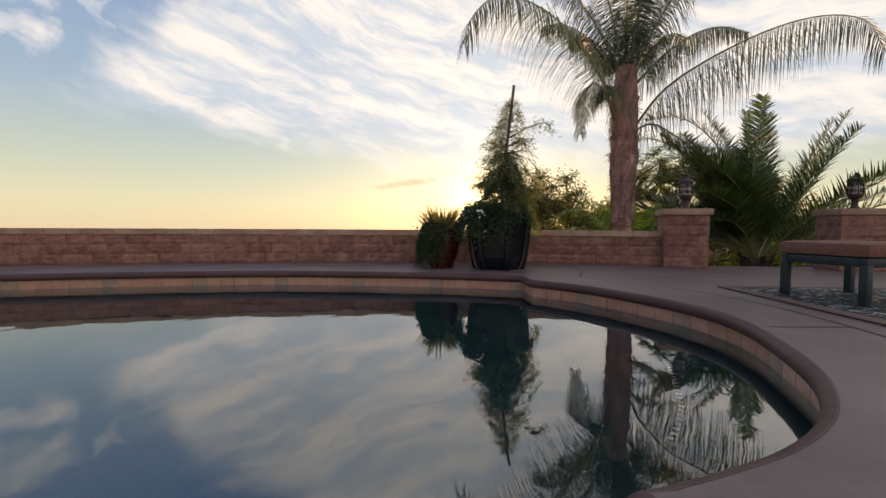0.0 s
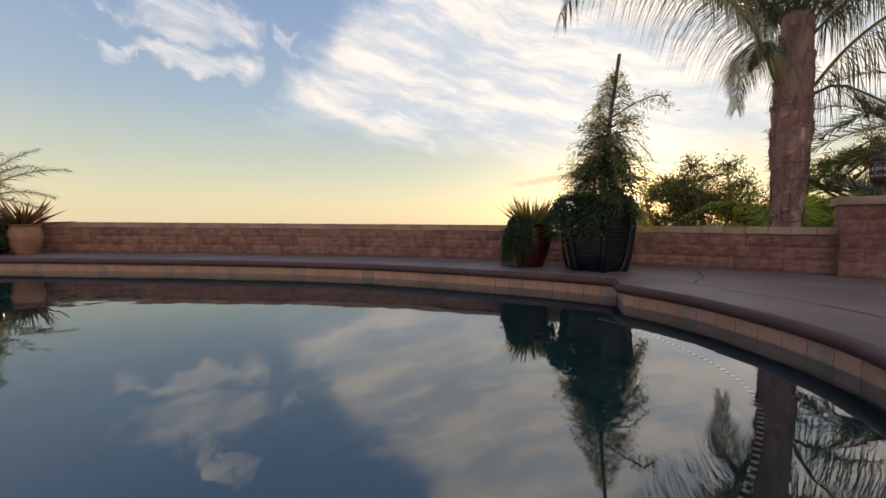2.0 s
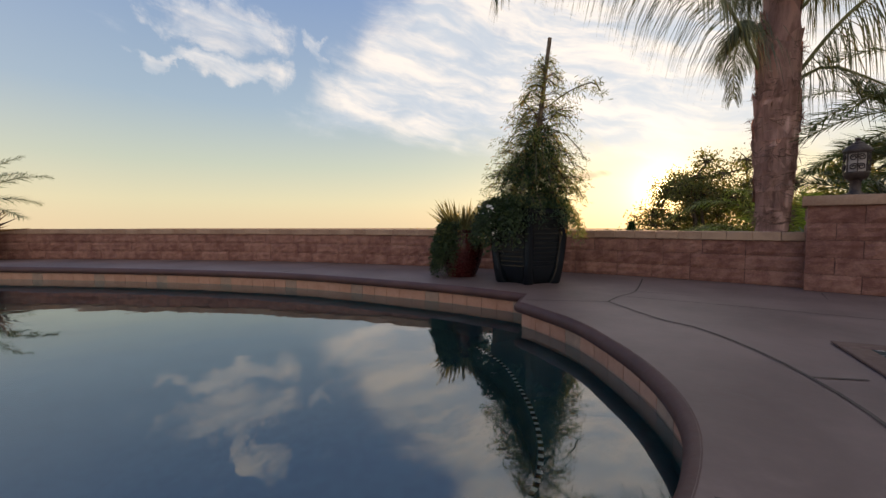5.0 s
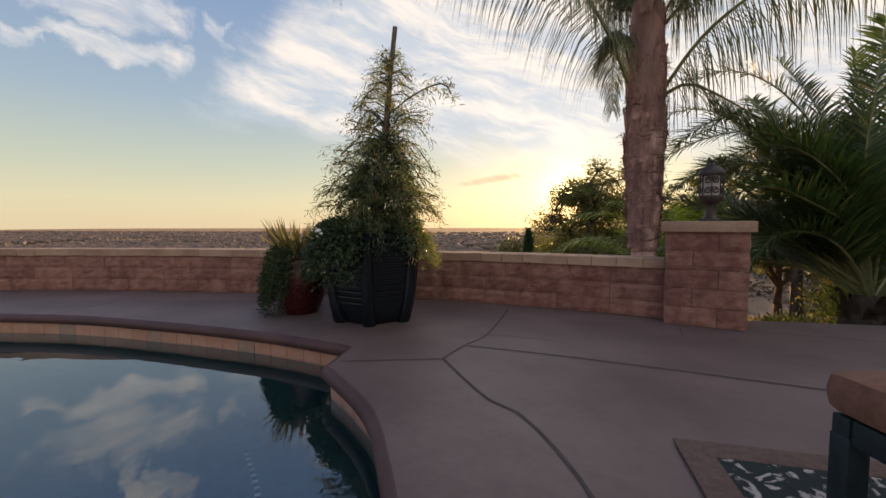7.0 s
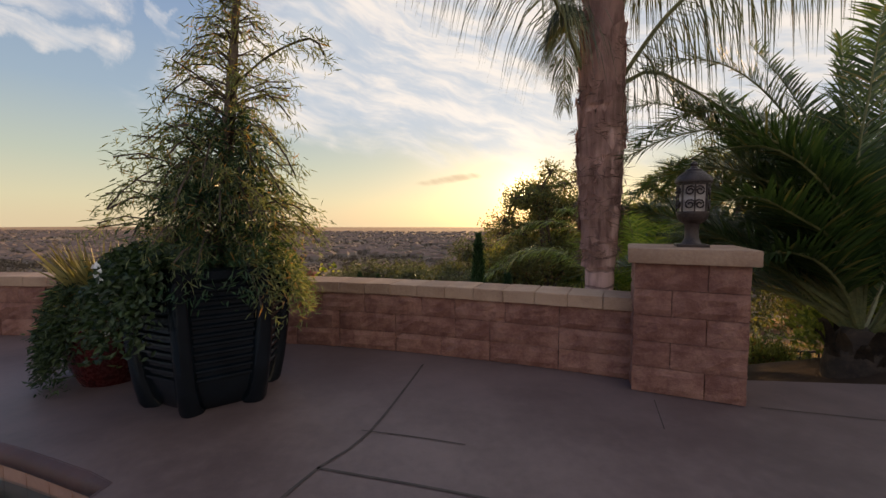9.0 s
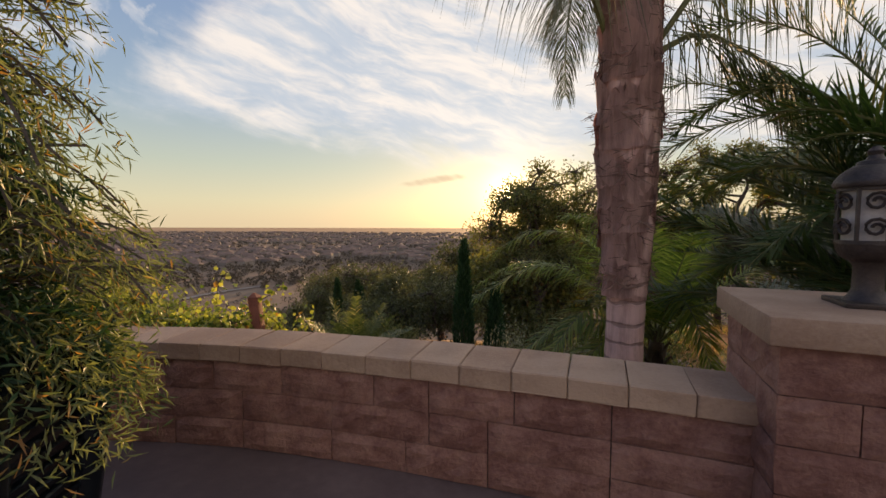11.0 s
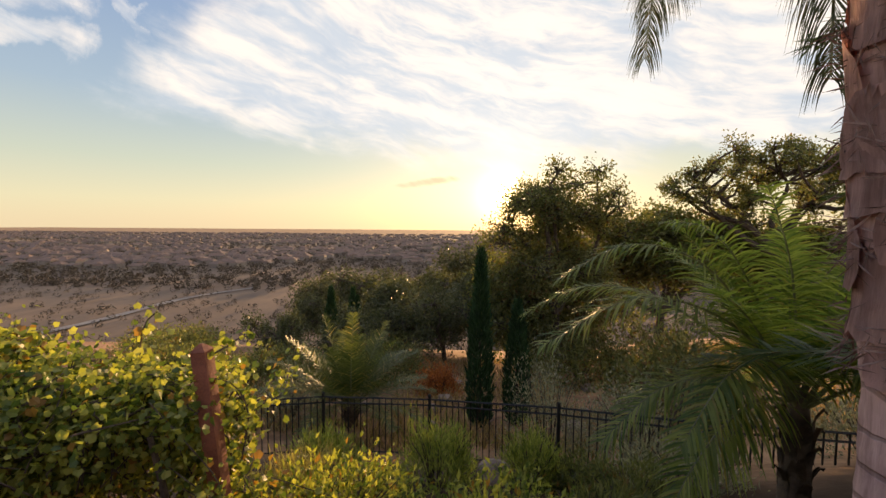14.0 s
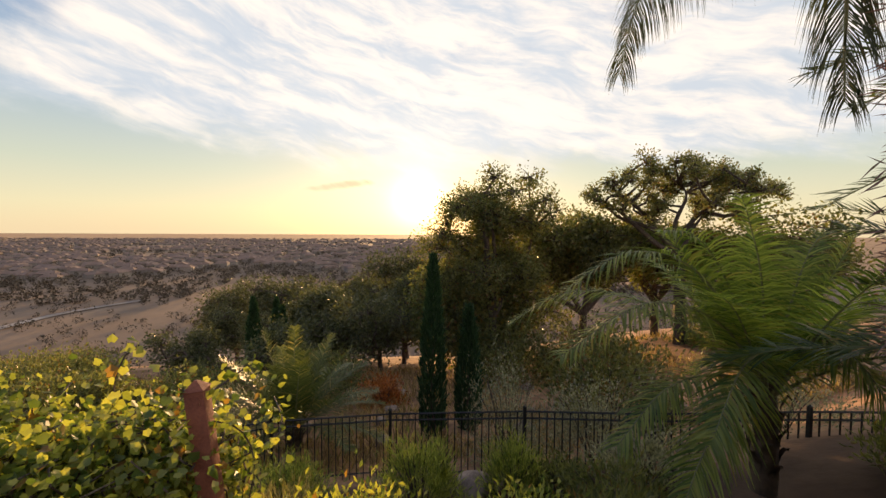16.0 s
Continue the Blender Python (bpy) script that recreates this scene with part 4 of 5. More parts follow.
# ---- potted plants ----
def hex_pot(m, label):
    p = thing("planter", m, label, "planter", "large dark glazed planters")
    prof = [(0.295, 0.0), (0.335, 0.035), (0.365, 0.14), (0.39, 0.30), (0.41, 0.48), (0.42, 0.63), (0.45, 0.65), (0.455, 0.69), (0.405, 0.70), (0.39, 0.60)]
    bm = bmesh.new()
    rings = []
    for r, z in prof:
        ring = []
        for k in range(6):
            a, b = radians(60 * k), radians(60 * (k + 1))
            A, B = Vector((math.cos(a), math.sin(a), 0)) * r, Vector((math.cos(b), math.sin(b), 0)) * r
            for t in (0.0, 0.33, 0.67):
                q = A.lerp(B, t)
                q = q * (1 + 0.035 * (0.5 - abs(t - 0.5)))
                ring.append(bm.verts.new((q.x, q.y, z)))
        rings.append(ring)
    for a, b in zip(rings, rings[1:]):
        for i in range(18):
            bm.faces.new((a[i], a[(i + 1) % 18], b[(i + 1) % 18], b[i]))
    bm.faces.new(rings[0][::-1])
    part("body", bm, M_GLAZE, p)
    part("soil", lathe([(0.36, 0.60), (0.35, 0.635)], 18), M_SOIL, p)

    def rad(z):
        return float(np.interp(z, [b for a, b in prof[:6]], [a for a, b in prof[:6]]))
    for k in range(6):
        a = radians(60 * k)
        pts = [(rad(z) * 0.995 * math.cos(a), rad(z) * 0.995 * math.sin(a), z) for z in (0.0, 0.04, 0.15, 0.3, 0.48, 0.65)]
        part("pilaster", tube(pts, [0.06, 0.056, 0.052, 0.052, 0.052, 0.056], 10), M_GLAZE, p)
        b = radians(60 * (k + 1))
        for j in range(11):
            z = 0.17 + 0.043 * j
            r = rad(z) * 1.016
            A, B = Vector((math.cos(a), math.sin(a), 0)) * r, Vector((math.cos(b), math.sin(b), 0)) * r
            pts = [A.lerp(B, t) * (1 + 0.035 * (0.5 - abs(t - 0.5))) for t in (0.12, 0.35, 0.5, 0.65, 0.88)]
            part("rib", tube([(q.x, q.y, z) for q in pts], [0.011] * 5, 6), M_GLAZE, p)
    return p


hex_pot(pose(0.745, 5.31, 0.0, 0, 0, 43) @ Matrix.Diagonal((0.88, 0.88, 1, 1)), "large dark blue glazed six-sided planter with ribbed faces")
rng = np.random.default_rng(31)
weep = thing("weeping_tree", pose(0.76, 5.32, 0.635), "feathery weeping conifer tied to a stake in the dark planter", "tree")
part("stake", tube([(0.0, 0.0, -0.02), (0.07, 0.02, 0.8), (0.165, 0.04, 1.68)], [0.022, 0.021, 0.019], 8), M_POLE, weep)
part("trunk", tube([(0.02, 0.03, -0.02), (0.05, 0.05, 0.5), (0.10, 0.05, 1.0), (0.15, 0.04, 1.5)], [0.025, 0.02, 0.014, 0.006], 7), M_BARK, weep)


def spray_tree(rng, parent, branches, env, height, lean, leaf, per, mat=None):
    """Thin drooping branches with needle leaves."""
    bm = bmesh.new()
    cs, ws = [], []
    for b in range(branches):
        z = height * (0.02 + 0.97 * rng.random() ** 1.4)
        az = rng.uniform(0, 2 * math.pi)
        r = env(z / height) * rng.uniform(0.45, 1.15)
        base = np.array((lean[0] * z / height, lean[1] * z / height, z))
        o = np.array((math.cos(az), math.sin(az), 0))
        dip = rng.uniform(-0.75, 0.12)
        pts = [base, base + o * r * 0.45 + (0, 0, 0.22 * r), base + o * r * 0.8 + (0, 0, 0.30 * r + dip * r * 0.6), base + o * r + (0, 0, 0.24 * r + dip * r)]
        line = smooth_line(pts, 0.035)
        tube([tuple(q) for q in line[::3]], [0.0045] * len(line[::3]), 3, bm)
        for i in range(int(len(line) * 0.4), len(line)):
            t = line[min(i + 1, len(line) - 1)] - line[i - 1]
            t /= np.linalg.norm(t) + 1e-9
            for q in range(per):
                cs.append(line[i] + rng.normal(0, 0.022, 3))
                ws.append(t * 0.7 + rng.normal(0, 0.6, 3) + (0, 0, -0.25))
    part("branchwork", bm, M_BARK, parent)
    cloud_part("foliage", leaf_cloud(rng, np.array(cs), np.array(ws), *leaf), mat or M_WEEP, parent, kind="stuff")


spray_tree(rng, weep, 270, lambda u: float(np.interp(u, [0, 0.15, 0.3, 0.5, 0.7, 0.85, 1.0], [0.44, 0.52, 0.46, 0.39, 0.27, 0.19, 0.08])), 1.50, (0.15, 0.04), (0.047, 0.0055), 7)
spray_tree(rng, weep, 170, lambda u: 0.40 - 0.24 * u, 0.85, (0.05, 0.02), (0.05, 0.009), 8, M_DEEP)
# one long side branch
pts = smooth_line([(0.12, 0.04, 1.02), (0.30, 0.02, 1.13), (0.46, 0.0, 1.19), (0.58, -0.02, 1.19), (0.64, -0.02, 1.08)], 0.02)
part("side_branch", tube([tuple(q) for q in pts[::3]], [0.006] * len(pts[::3]), 5), M_BARK, weep)
cs = np.concatenate([pts[len(pts) // 3:]] * 9) + rng.normal(0, 0.035, (9 * (len(pts) - len(pts) // 3), 3))
cloud_part("side_foliage", leaf_cloud(rng, cs, rng.normal(0, 0.6, cs.shape) + (0.4, 0, -0.5), 0.06, 0.006), M_WEEP, weep, kind="stuff")


def trailing(rng, parent, name, mat, n, ring, drop, leaf, spread, strands=60, arc=(0, 360)):
    """Strands that fall over a pot's rim, with leaves on them."""
    cs, ws = [], []
    for k in range(strands):
        a = radians(rng.uniform(*arc))
        d = drop * rng.uniform(0.3, 1.0)
        o = np.array((math.cos(a), math.sin(a), 0))
        line = smooth_line([o * ring * 0.4 + (0, 0, 0.05), o * ring * 0.95 + (0, 0, 0.09), o * (ring + spread * 0.7) + (0, 0, -0.05 - 0.2 * d), o * (ring + spread) + (0, 0, -d)], 0.03)
        for q in range(n // strands):
            p = line[rng.integers(len(line))]
            cs.append(p + rng.normal(0, 0.022, 3))
            ws.append(o * 0.5 + rng.normal(0, 0.6, 3) + (0, 0, -0.4))
    cloud_part(name, leaf_cloud(rng, np.array(cs), np.array(ws), *leaf), mat, parent, kind="stuff")


ivy = thing("trailing_flowers", pose(0.74, 5.31, 0.67), "trailing green creeper with small white flowers over the planter's rim", "plant")
trailing(rng, ivy, "foliage", M_IVY, 4200, 0.39, 0.34, (0.036, 0.022), 0.12, 100, (150, 278))
trailing(rng, ivy, "rim_foliage", M_DEEP, 2600, 0.36, 0.13, (0.05, 0.010), 0.09, 90)
trailing(rng, ivy, "drooping_sprays", M_WEEP, 2400, 0.36, 0.28, (0.045, 0.007), 0.15, 55, (-30, 70))
n = 60
a = rng.uniform(radians(150), radians(245), n)
cs = np.stack([0.47 * np.cos(a), 0.47 * np.sin(a), rng.uniform(-0.25, 0.06, n)], axis=1)
cloud_part("blossom", leaf_cloud(rng, cs, rng.normal(0, 1, (n, 3)), 0.03, 0.03), M_PETAL, ivy, kind="stuff")


def round_pot(m, label, mat, r, h):
    p = thing("flower_pot", m, label, "flower pot")
    part("body", lathe([(0.62 * r, 0), (0.66 * r, 0.02), (0.85 * r, 0.25 * h), (1.0 * r, 0.55 * h), (0.98 * r, 0.75 * h), (0.86 * r, 0.9 * h), (0.84 * r, 0.93 * h), (0.92 * r, 0.96 * h), (0.92 * r, h), (0.78 * r, h), (0.76 * r, 0.9 * h)], 36), mat, p)
    part("soil", lathe([(0.76 * r, 0.86 * h), (0.75 * r, 0.92 * h)], 24), M_SOIL, p)
    return p


round_pot(pose(0.02, 5.42, 0), "round oxblood red glazed pot on the deck", M_RED, 0.235, 0.50)
mix = thing("potted_grasses", pose(0.02, 5.42, 0.45), "straw-coloured spiky grasses and a long trailing plant in the red pot", "plant")
n = 240
a = rng.uniform(0, 2 * math.pi, n)
cs = np.stack([0.10 * np.cos(a), 0.10 * np.sin(a), np.full(n, 0.0)], axis=1) * rng.uniform(0.2, 1, (n, 1))
ws = np.stack([np.cos(a) * 0.6, np.sin(a) * 0.6, rng.uniform(0.5, 1.4, n)], axis=1)
cloud_part("tuft", leaf_cloud(rng, cs, ws, 0.34, 0.0045), M_DRY, mix, kind="stuff")
trailing(rng, mix, "trailing_foliage", M_IVY, 7500, 0.20, 0.46, (0.04, 0.012), 0.10, 120, (135, 280))
trailing(rng, mix, "crown_foliage", M_WEEP, 1800, 0.2, 0.12, (0.05, 0.012), 0.05, 60)

# far group of pots on the wall's curve
hex_far = hex_pot(pose(-8.05, 3.95, 0, 0, 0, 20), "large dark glazed ribbed planter beside the far curve of the wall")
round_pot(pose(-7.25, 4.25, 0), "round terracotta jar on the deck", M_CLAY, 0.20, 0.44)
blades = thing("potted_cordyline", pose(-7.25, 4.25, 0.385), "dark bronze spiky cordyline in the terracotta jar", "plant")
n = 70
a = rng.uniform(0, 2 * math.pi, n)
ws = np.stack([np.cos(a), np.sin(a), rng.uniform(0.2, 1.8, n)], axis=1)
cloud_part("tuft", leaf_cloud(rng, np.zeros((n, 3)) + rng.normal(0, 0.02, (n, 3)), ws, 0.46, 0.028), M_DARKBLADE, blades, kind="stuff")
far_ivy = thing("trailing_shrub", pose(-7.6, 4.1, 0.40), "dense green trailing shrub between the far pots", "plant")
trailing(rng, far_ivy, "foliage", M_IVY, 3000, 0.25, 0.40, (0.05, 0.035), 0.10, 80)
far_weep = thing("weeping_shrub", pose(-8.05, 3.95, 0.585), "feathery green shrub in the far planter", "tree")
spray_tree(rng, far_weep, 130, lambda u: 0.5 * (1 - 0.6 * u), 0.95, (0.1, 0.0), (0.07, 0.012), 3)

# ---- ottoman and rug ----
rug = thing("rug", pose(3.22, 2.42, 0.0, 0, 0, -3), "dark rug with pale leaf pattern and brown border", "rug")
part("field", box(1.42, 2.26, 0.008, (0, 0, 0.008), 0.002), M_RUG, rug)
for sx, sy, px_, py_ in ((1.62, 0.1, 0, 1.18), (1.62, 0.1, 0, -1.18), (0.1, 2.26, 0.76, 0), (0.1, 2.26, -0.76, 0)):
    part("border", box(sx, sy, 0.010, (px_, py_, 0.009), 0.003), M_BORDER, rug)
seat = thing("ottoman", pose(3.045, 3.03, 0.014, 0, 0, 10.7), "rust canvas cushion on a teal metal frame, standing on the rug", "ottoman")
for sx in (-1, 1):
    for sy in (-1, 1):
        part("leg", box(0.05, 0.05, 0.27, (sx * 0.31, sy * 0.26, 0.135), 0.006), M_TEAL, seat)
for sx, sy, px_, py_ in ((0.67, 0.045, 0, 0.26), (0.67, 0.045, 0, -0.26), (0.045, 0.475, 0.31, 0), (0.045, 0.475, -0.31, 0)):
    part("rail", box(sx - 0.002, sy - 0.002, 0.06, (px_, py_, 0.285), 0.006), M_TEAL, seat)
bm = box(0.70, 0.60, 0.10, (0, 0, 0.366), 0.042)
part("cushion", bm, M_CUSHION, seat)

# ---- iron fence below the wall ----
fence = thing("iron_fence", Matrix(), "black iron picket fence along the foot of the slope", "fence")
FENCE = [(-9.6, 12.2, -2.3), (-7.3, 12.6, -2.3), (-5.0, 13.1, -2.25), (-3.0, 13.4, -2.2), (-1.02, 13.51, -2.07), (0.98, 13.52, -2.07), (3.14, 12.64, -1.77), (4.85, 11.8, -1.55), (6.6, 11.0, -1.27), (8.4, 10.2, -1.05), (10.2, 9.4, -0.9), (12.0, 8.6, -0.8)]
TALL = 1.22
picket = None
for a, b in zip(FENCE, FENCE[1:]):
    A, B = Vector(a), Vector(b)
    d = (B - A)
    for drop in (0.05, 0.16, 1.08):
        part("rail", tube([A - Vector((0, 0, drop)), B - Vector((0, 0, drop))], [0.016, 0.016], 4), M_IRON, fence)
    n = int(d.xy.length / 0.115)
    for k in range(1, n):
        q = A.lerp(B, k / n)
        if picket is None:
            bm = box(0.016, 0.016, TALL - 0.06, (0, 0, -(TALL - 0.06) / 2 - 0.05))
            picket = bpy.data.meshes.new("picket")
            bm.to_mesh(picket)
            bm.free()
            picket.materials.append(M_IRON)
        ob = link_mesh("picket", picket, None, fence)
        ob.location = q
for p in FENCE:
    bm = box(0.052, 0.052, TALL + 0.25, (p[0], p[1], p[2] - TALL / 2 - 0.10), 0.004)
    lathe([(0.036, 0), (0.036, 0.012), (0.0, 0.035)], 4, bm, (p[0], p[1], p[2] + 0.02))
    part("post", bm, M_IRON, fence)


# ---- trees and shrubs of the slope ----
def oak(m, label, rng, crowns, leaves, leaf, trunk_r, mat=None, group=""):
    """A trunk with limbs to each crown clump; the clumps are clouds of small leaves."""
    t = thing("oak_tree", m, label, "tree", group)
    bm = bmesh.new()
    low = min(c[2] - c[3] for c in crowns)
    fork = np.array((0.0, 0.0, max(0.8, low * 0.75)))
    tube([(0, 0, -0.8), (0.05, 0, 0.0), (fork[0] * 0.5, 0.05, fork[2] * 0.5), tuple(fork)], [trunk_r * 1.4, trunk_r, trunk_r * 0.85, trunk_r * 0.7], 9, bm)
    cs, ws = [], []
    total = sum(c[3] ** 2 for c in crowns)
    boughs = []
    for i, (x, y, z, r) in enumerate(crowns):
        end = np.array((x, y, z))
        if i < 7:
            # a main bough, crooked, from the fork
            a_ = fork * 0.7 + end * 0.3 + (0, 0, 0.1 * (end[2] - fork[2])) + rng.normal(0, 0.22, 3)
            b_ = fork * 0.35 + end * 0.65 + rng.normal(0, 0.22, 3)
            limb = smooth_line([fork, a_, b_, end], 0.3)
            boughs.append(limb)
            thick = np.linspace(trunk_r * 0.5, 0.04, len(limb))
        else:
            # a branch off the nearest bough
            pool_ = np.concatenate(boughs)
            near = pool_[np.argmin(np.linalg.norm(pool_ - end, axis=1) + 0.4 * np.maximum(0, pool_[:, 2] - end[2]))]
            limb = smooth_line([near, near * 0.5 + end * 0.5 + rng.normal(0, 0.12, 3), end], 0.3)
            thick = np.linspace(0.05, 0.028, len(limb))
        tube([tuple(q) for q in limb], list(thick), 6, bm)
        twigs = 16
        n = int(leaves * r * r / total)
        tips = []
        for k in range(twigs):
            d = rng.normal(0, 1, 3)
            d /= np.linalg.norm(d)
            d[2] = d[2] * 0.75
            tip = end + d * r * rng.uniform(0.55, 1.0)
            tips.append(tip)
            tube([tuple(end + (tip - end) * 0.0), tuple(end + (tip - end) * 0.5 + rng.normal(0, 0.08 * r, 3)), tuple(tip)], [0.03, 0.02, 0.008], 4, bm)
        tips = np.array(tips)
        pick = tips[rng.integers(0, twigs, n)] + rng.normal(0, 0.25 * r, (n, 3))
        cs.append(pick)
        ws.append(rng.normal(0, 1, (n, 3)) + (pick - end) / r * 0.6)
    part("trunk", bm, M_BARK, t)
    cloud_part("crown", leaf_cloud(rng, np.concatenate(cs), np.concatenate(ws), leaf, leaf * 0.62), mat or M_OAK, t, kind="stuff")
    return t


def clumps(rng, n, cx, cy, cz, sx, sy, sz, r0, r1):
    out = []
    for k in range(n):
        d = rng.normal(0, 1, 3)
        d /= np.linalg.norm(d)
        q = rng.uniform(0.35, 1.0)
        out.append((cx + d[0] * sx * q, cy + d[1] * sy * q, cz + d[2] * sz * q, rng.uniform(r0, r1)))
    return out


rng = np.random.default_rng(51)
z0 = ground_z(4.8, 20.5)
oak(pose(4.8, 20.5, z0), "tall evergreen oak with an open crown against the sunset", rng, clumps(rng, 26, 0.25, 0, 1.7 - z0, 2.2, 1.5, 1.35, 0.45, 0.75) + clumps(rng, 14, -0.2, 0, -0.3 - z0, 2.2, 1.5, 1.2, 0.6, 0.9) + [(-1.9, 0, 1.0 - z0, 0.6), (-1.4, 0, 1.9 - z0, 0.6), (0.0, 0, 3.0 - z0, 0.5), (1.3, 0, 3.05 - z0, 0.5)], 30000, 0.10, 0.2)
oak(pose(4.0, 21.8, z0), "dense dark oak filling the foot of the taller one", rng, clumps(rng, 44, 0.7, 0, -2.0 - z0, 2.7, 1.6, 2.3, 0.8, 1.2), 34000, 0.16, 0.25)
z0 = ground_z(12.2, 20.5)
oak(pose(12.2, 20.5, z0), "wide oak with crooked dark limbs and sparse clumps", rng, clumps(rng, 74, 0.2, 0, 2.75 - z0, 4.5, 1.8, 1.35, 0.24, 0.48), 20000, 0.095, 0.25)
oak(pose(9.3, 22.5, ground_z(9.3, 22.5)), "dark mass of oaks between the two tall crowns", rng, clumps(rng, 36, 0, 0, 4.0, 3.8, 1.7, 1.5, 0.6, 1.0), 22000, 0.16, 0.22)
oak(pose(15.5, 19.5, ground_z(15.5, 19.5)), "dark oak at the edge of the grove", rng, clumps(rng, 22, 0, 0, 2.4, 3.0, 1.7, 2.2, 0.7, 1.2), 11000, 0.16, 0.22)
oak(pose(12.8, 22.8, ground_z(12.8, 22.8)), "dark leafy oak under the wide one", rng, clumps(rng, 26, 0, 0, 3.5, 3.4, 1.6, 1.5, 0.6, 1.0), 15000, 0.16, 0.2)
for x, y, top in ((-6.8, 24, -0.7), (-4.6, 28, 0.3), (-1.0, 24, 0.1), (0.8, 22.5, 0.4), (-2.8, 21.5, -0.7), (1.9, 25.5, 1.2), (-8.2, 30, 0.2)):
    g = ground_z(x, y)
    oak(pose(x, y, g), "scrubby young oak on the hillside", rng, clumps(rng, 11, 0, 0, 1.5 + top, 1.5, 1.2, 1.2, 0.5, 0.9), 7000, 0.12, 0.11, M_OAKDARK, "young oaks on the hillside")
for x, y, sx, sz, dz, n in ((-9.5, 38, 3.6, 2.0, 0.4, 12), (-6.0, 36, 2.8, 2.0, 0.9, 11), (-3.2, 34, 2.4, 1.6, -0.2, 9), (0.2, 33, 2.0, 2.2, 0.6, 9), (2.2, 29, 1.8, 2.2, 0.8, 9), (-1.8, 27, 1.6, 1.4, -0.5, 8)):
    g = ground_z(x, y)
    oak(pose(x, y, g), "round dark green oak on the lower hillside", rng, clumps(rng, n + 10, 0, 0, 3.0 + dz, sx, 1.8, sz * 1.1, 0.7, 1.2), 11000, 0.17, 0.2, M_OAKDARK, "oaks on the lower hillside")


def cypress(m, h, r, rng, label):
    t = thing("cypress", m, label, "tree", "slender cypresses")
    part("trunk", tube([(0, 0, -0.2), (0, 0, h * 0.5)], [0.06, 0.03], 7), M_BARK, t)
    n = int(2600 * h / 4)
    z = h * rng.random(n) ** 0.9
    env = r * np.interp(z / h, [0, 0.06, 0.25, 0.55, 0.85, 1.0], [0.45, 0.85, 1.0, 0.8, 0.35, 0.03])
    a = rng.uniform(0, 2 * math.pi, n)
    q = env * np.sqrt(rng.uniform(0.25, 1.1, n))
    cs = np.stack([q * np.cos(a), q * np.sin(a), z], axis=1)
    ws = np.stack([np.cos(a) * 0.35, np.sin(a) * 0.35, np.full(n, 1.0)], axis=1) + rng.normal(0, 0.2, (n, 3))
    cloud_part("foliage", leaf_cloud(rng, cs, ws, 0.2, 0.05), M_CYP, t, kind="stuff")


cypress(pose(1.98, 15.4, -3.6), 4.1, 0.28, rng, "slender dark cypress just beyond the iron fence")
cypress(pose(2.85, 15.6, -3.6), 2.9, 0.30, rng, "shorter dark cypress beside the taller one")
for x, y, h in ((-4.3, 24.0, 3.0), (-3.4, 25.0, 2.7), (-4.0, 26.5, 3.2)):
    cypress(pose(x, y, ground_z(x, y)), h, 0.32, rng, "small cypress on the hillside behind the palm")


def shrub(m, label, rng, rx, ry, rz, n, leaf, mat, upright=0.5, kind_name="shrub"):
    """A bushy mound: stems and many leaves, thin at the rim."""
    t = thing(kind_name, m, label, "shrub")
    bm = bmesh.new()
    for k in range(14):
        a, q = rng.uniform(0, 2 * math.pi), rng.uniform(0.2, 0.8)
        tube([(0.05 * math.cos(a), 0.05 * math.sin(a), -0.05), (rx * q * 0.6 * math.cos(a), ry * q * 0.6 * math.sin(a), rz * 0.5), (rx * q * math.cos(a), ry * q * math.sin(a), rz * rng.uniform(0.7, 0.95))], [0.014, 0.009, 0.004], 4, bm)
    part("stems", bm, M_BARK, t).name = "stemwork"
    heads = rng.normal(0, 1, (40, 3))
    heads /= np.linalg.norm(heads, axis=1)[:, None]
    heads[:, 2] = np.abs(heads[:, 2])
    heads *= rng.uniform(0.55, 1.0, (40, 1))
    p = heads[rng.integers(0, 40, n)] + rng.normal(0, 0.16, (n, 3))
    ws = p * 0.7 + rng.normal(0, 0.6, (n, 3)) + (0, 0, upright)
    p[:, 2] = np.maximum(p[:, 2], 0.0)
    cloud_part("foliage", leaf_cloud(rng, p * (rx, ry, rz), ws, *leaf), mat, t, kind="stuff")


rng = np.random.default_rng(61)


def bed(x, y, label, rx, rz, n, leaf, mat, upright=0.5, sink=0.0):
    shrub(pose(x, y, ground_z(x, y) - 0.03 + sink), label, rng, rx, rx * 0.85, rz, n, leaf, mat, upright)


bed(1.25, 11.2, "rounded rosemary bush with upright olive-green sprigs", 0.55, 0.85, 3200, (0.11, 0.014), M_SHRUB, 1.2)
bed(2.5, 11.35, "smaller upright rosemary bush by the stone", 0.42, 0.7, 2200, (0.11, 0.014), M_SHRUB, 1.2)
bed(-0.4, 11.6, "low straw-green bush in the mulch", 0.55, 0.6, 2000, (0.10, 0.016), M_SHRUB, 0.9)
bed(0.45, 9.4, "yellow-green ground cover under the wall", 0.85, 0.75, 3600, (0.07, 0.035), M_VINE, 0.4)
bed(1.85, 9.1, "yellow-green leafy bush under the wall", 0.75, 0.66, 3200, (0.07, 0.035), M_VINE, 0.4)
bed(-0.15, 10.2, "dry golden grass clump on the slope", 0.65, 0.5, 2400, (0.16, 0.008), M_DRY, 1.0)
bed(2.7, 9.3, "dark green ferny bush at the palm's foot", 0.7, 0.55, 2000, (0.12, 0.02), M_OAK, 0.6)
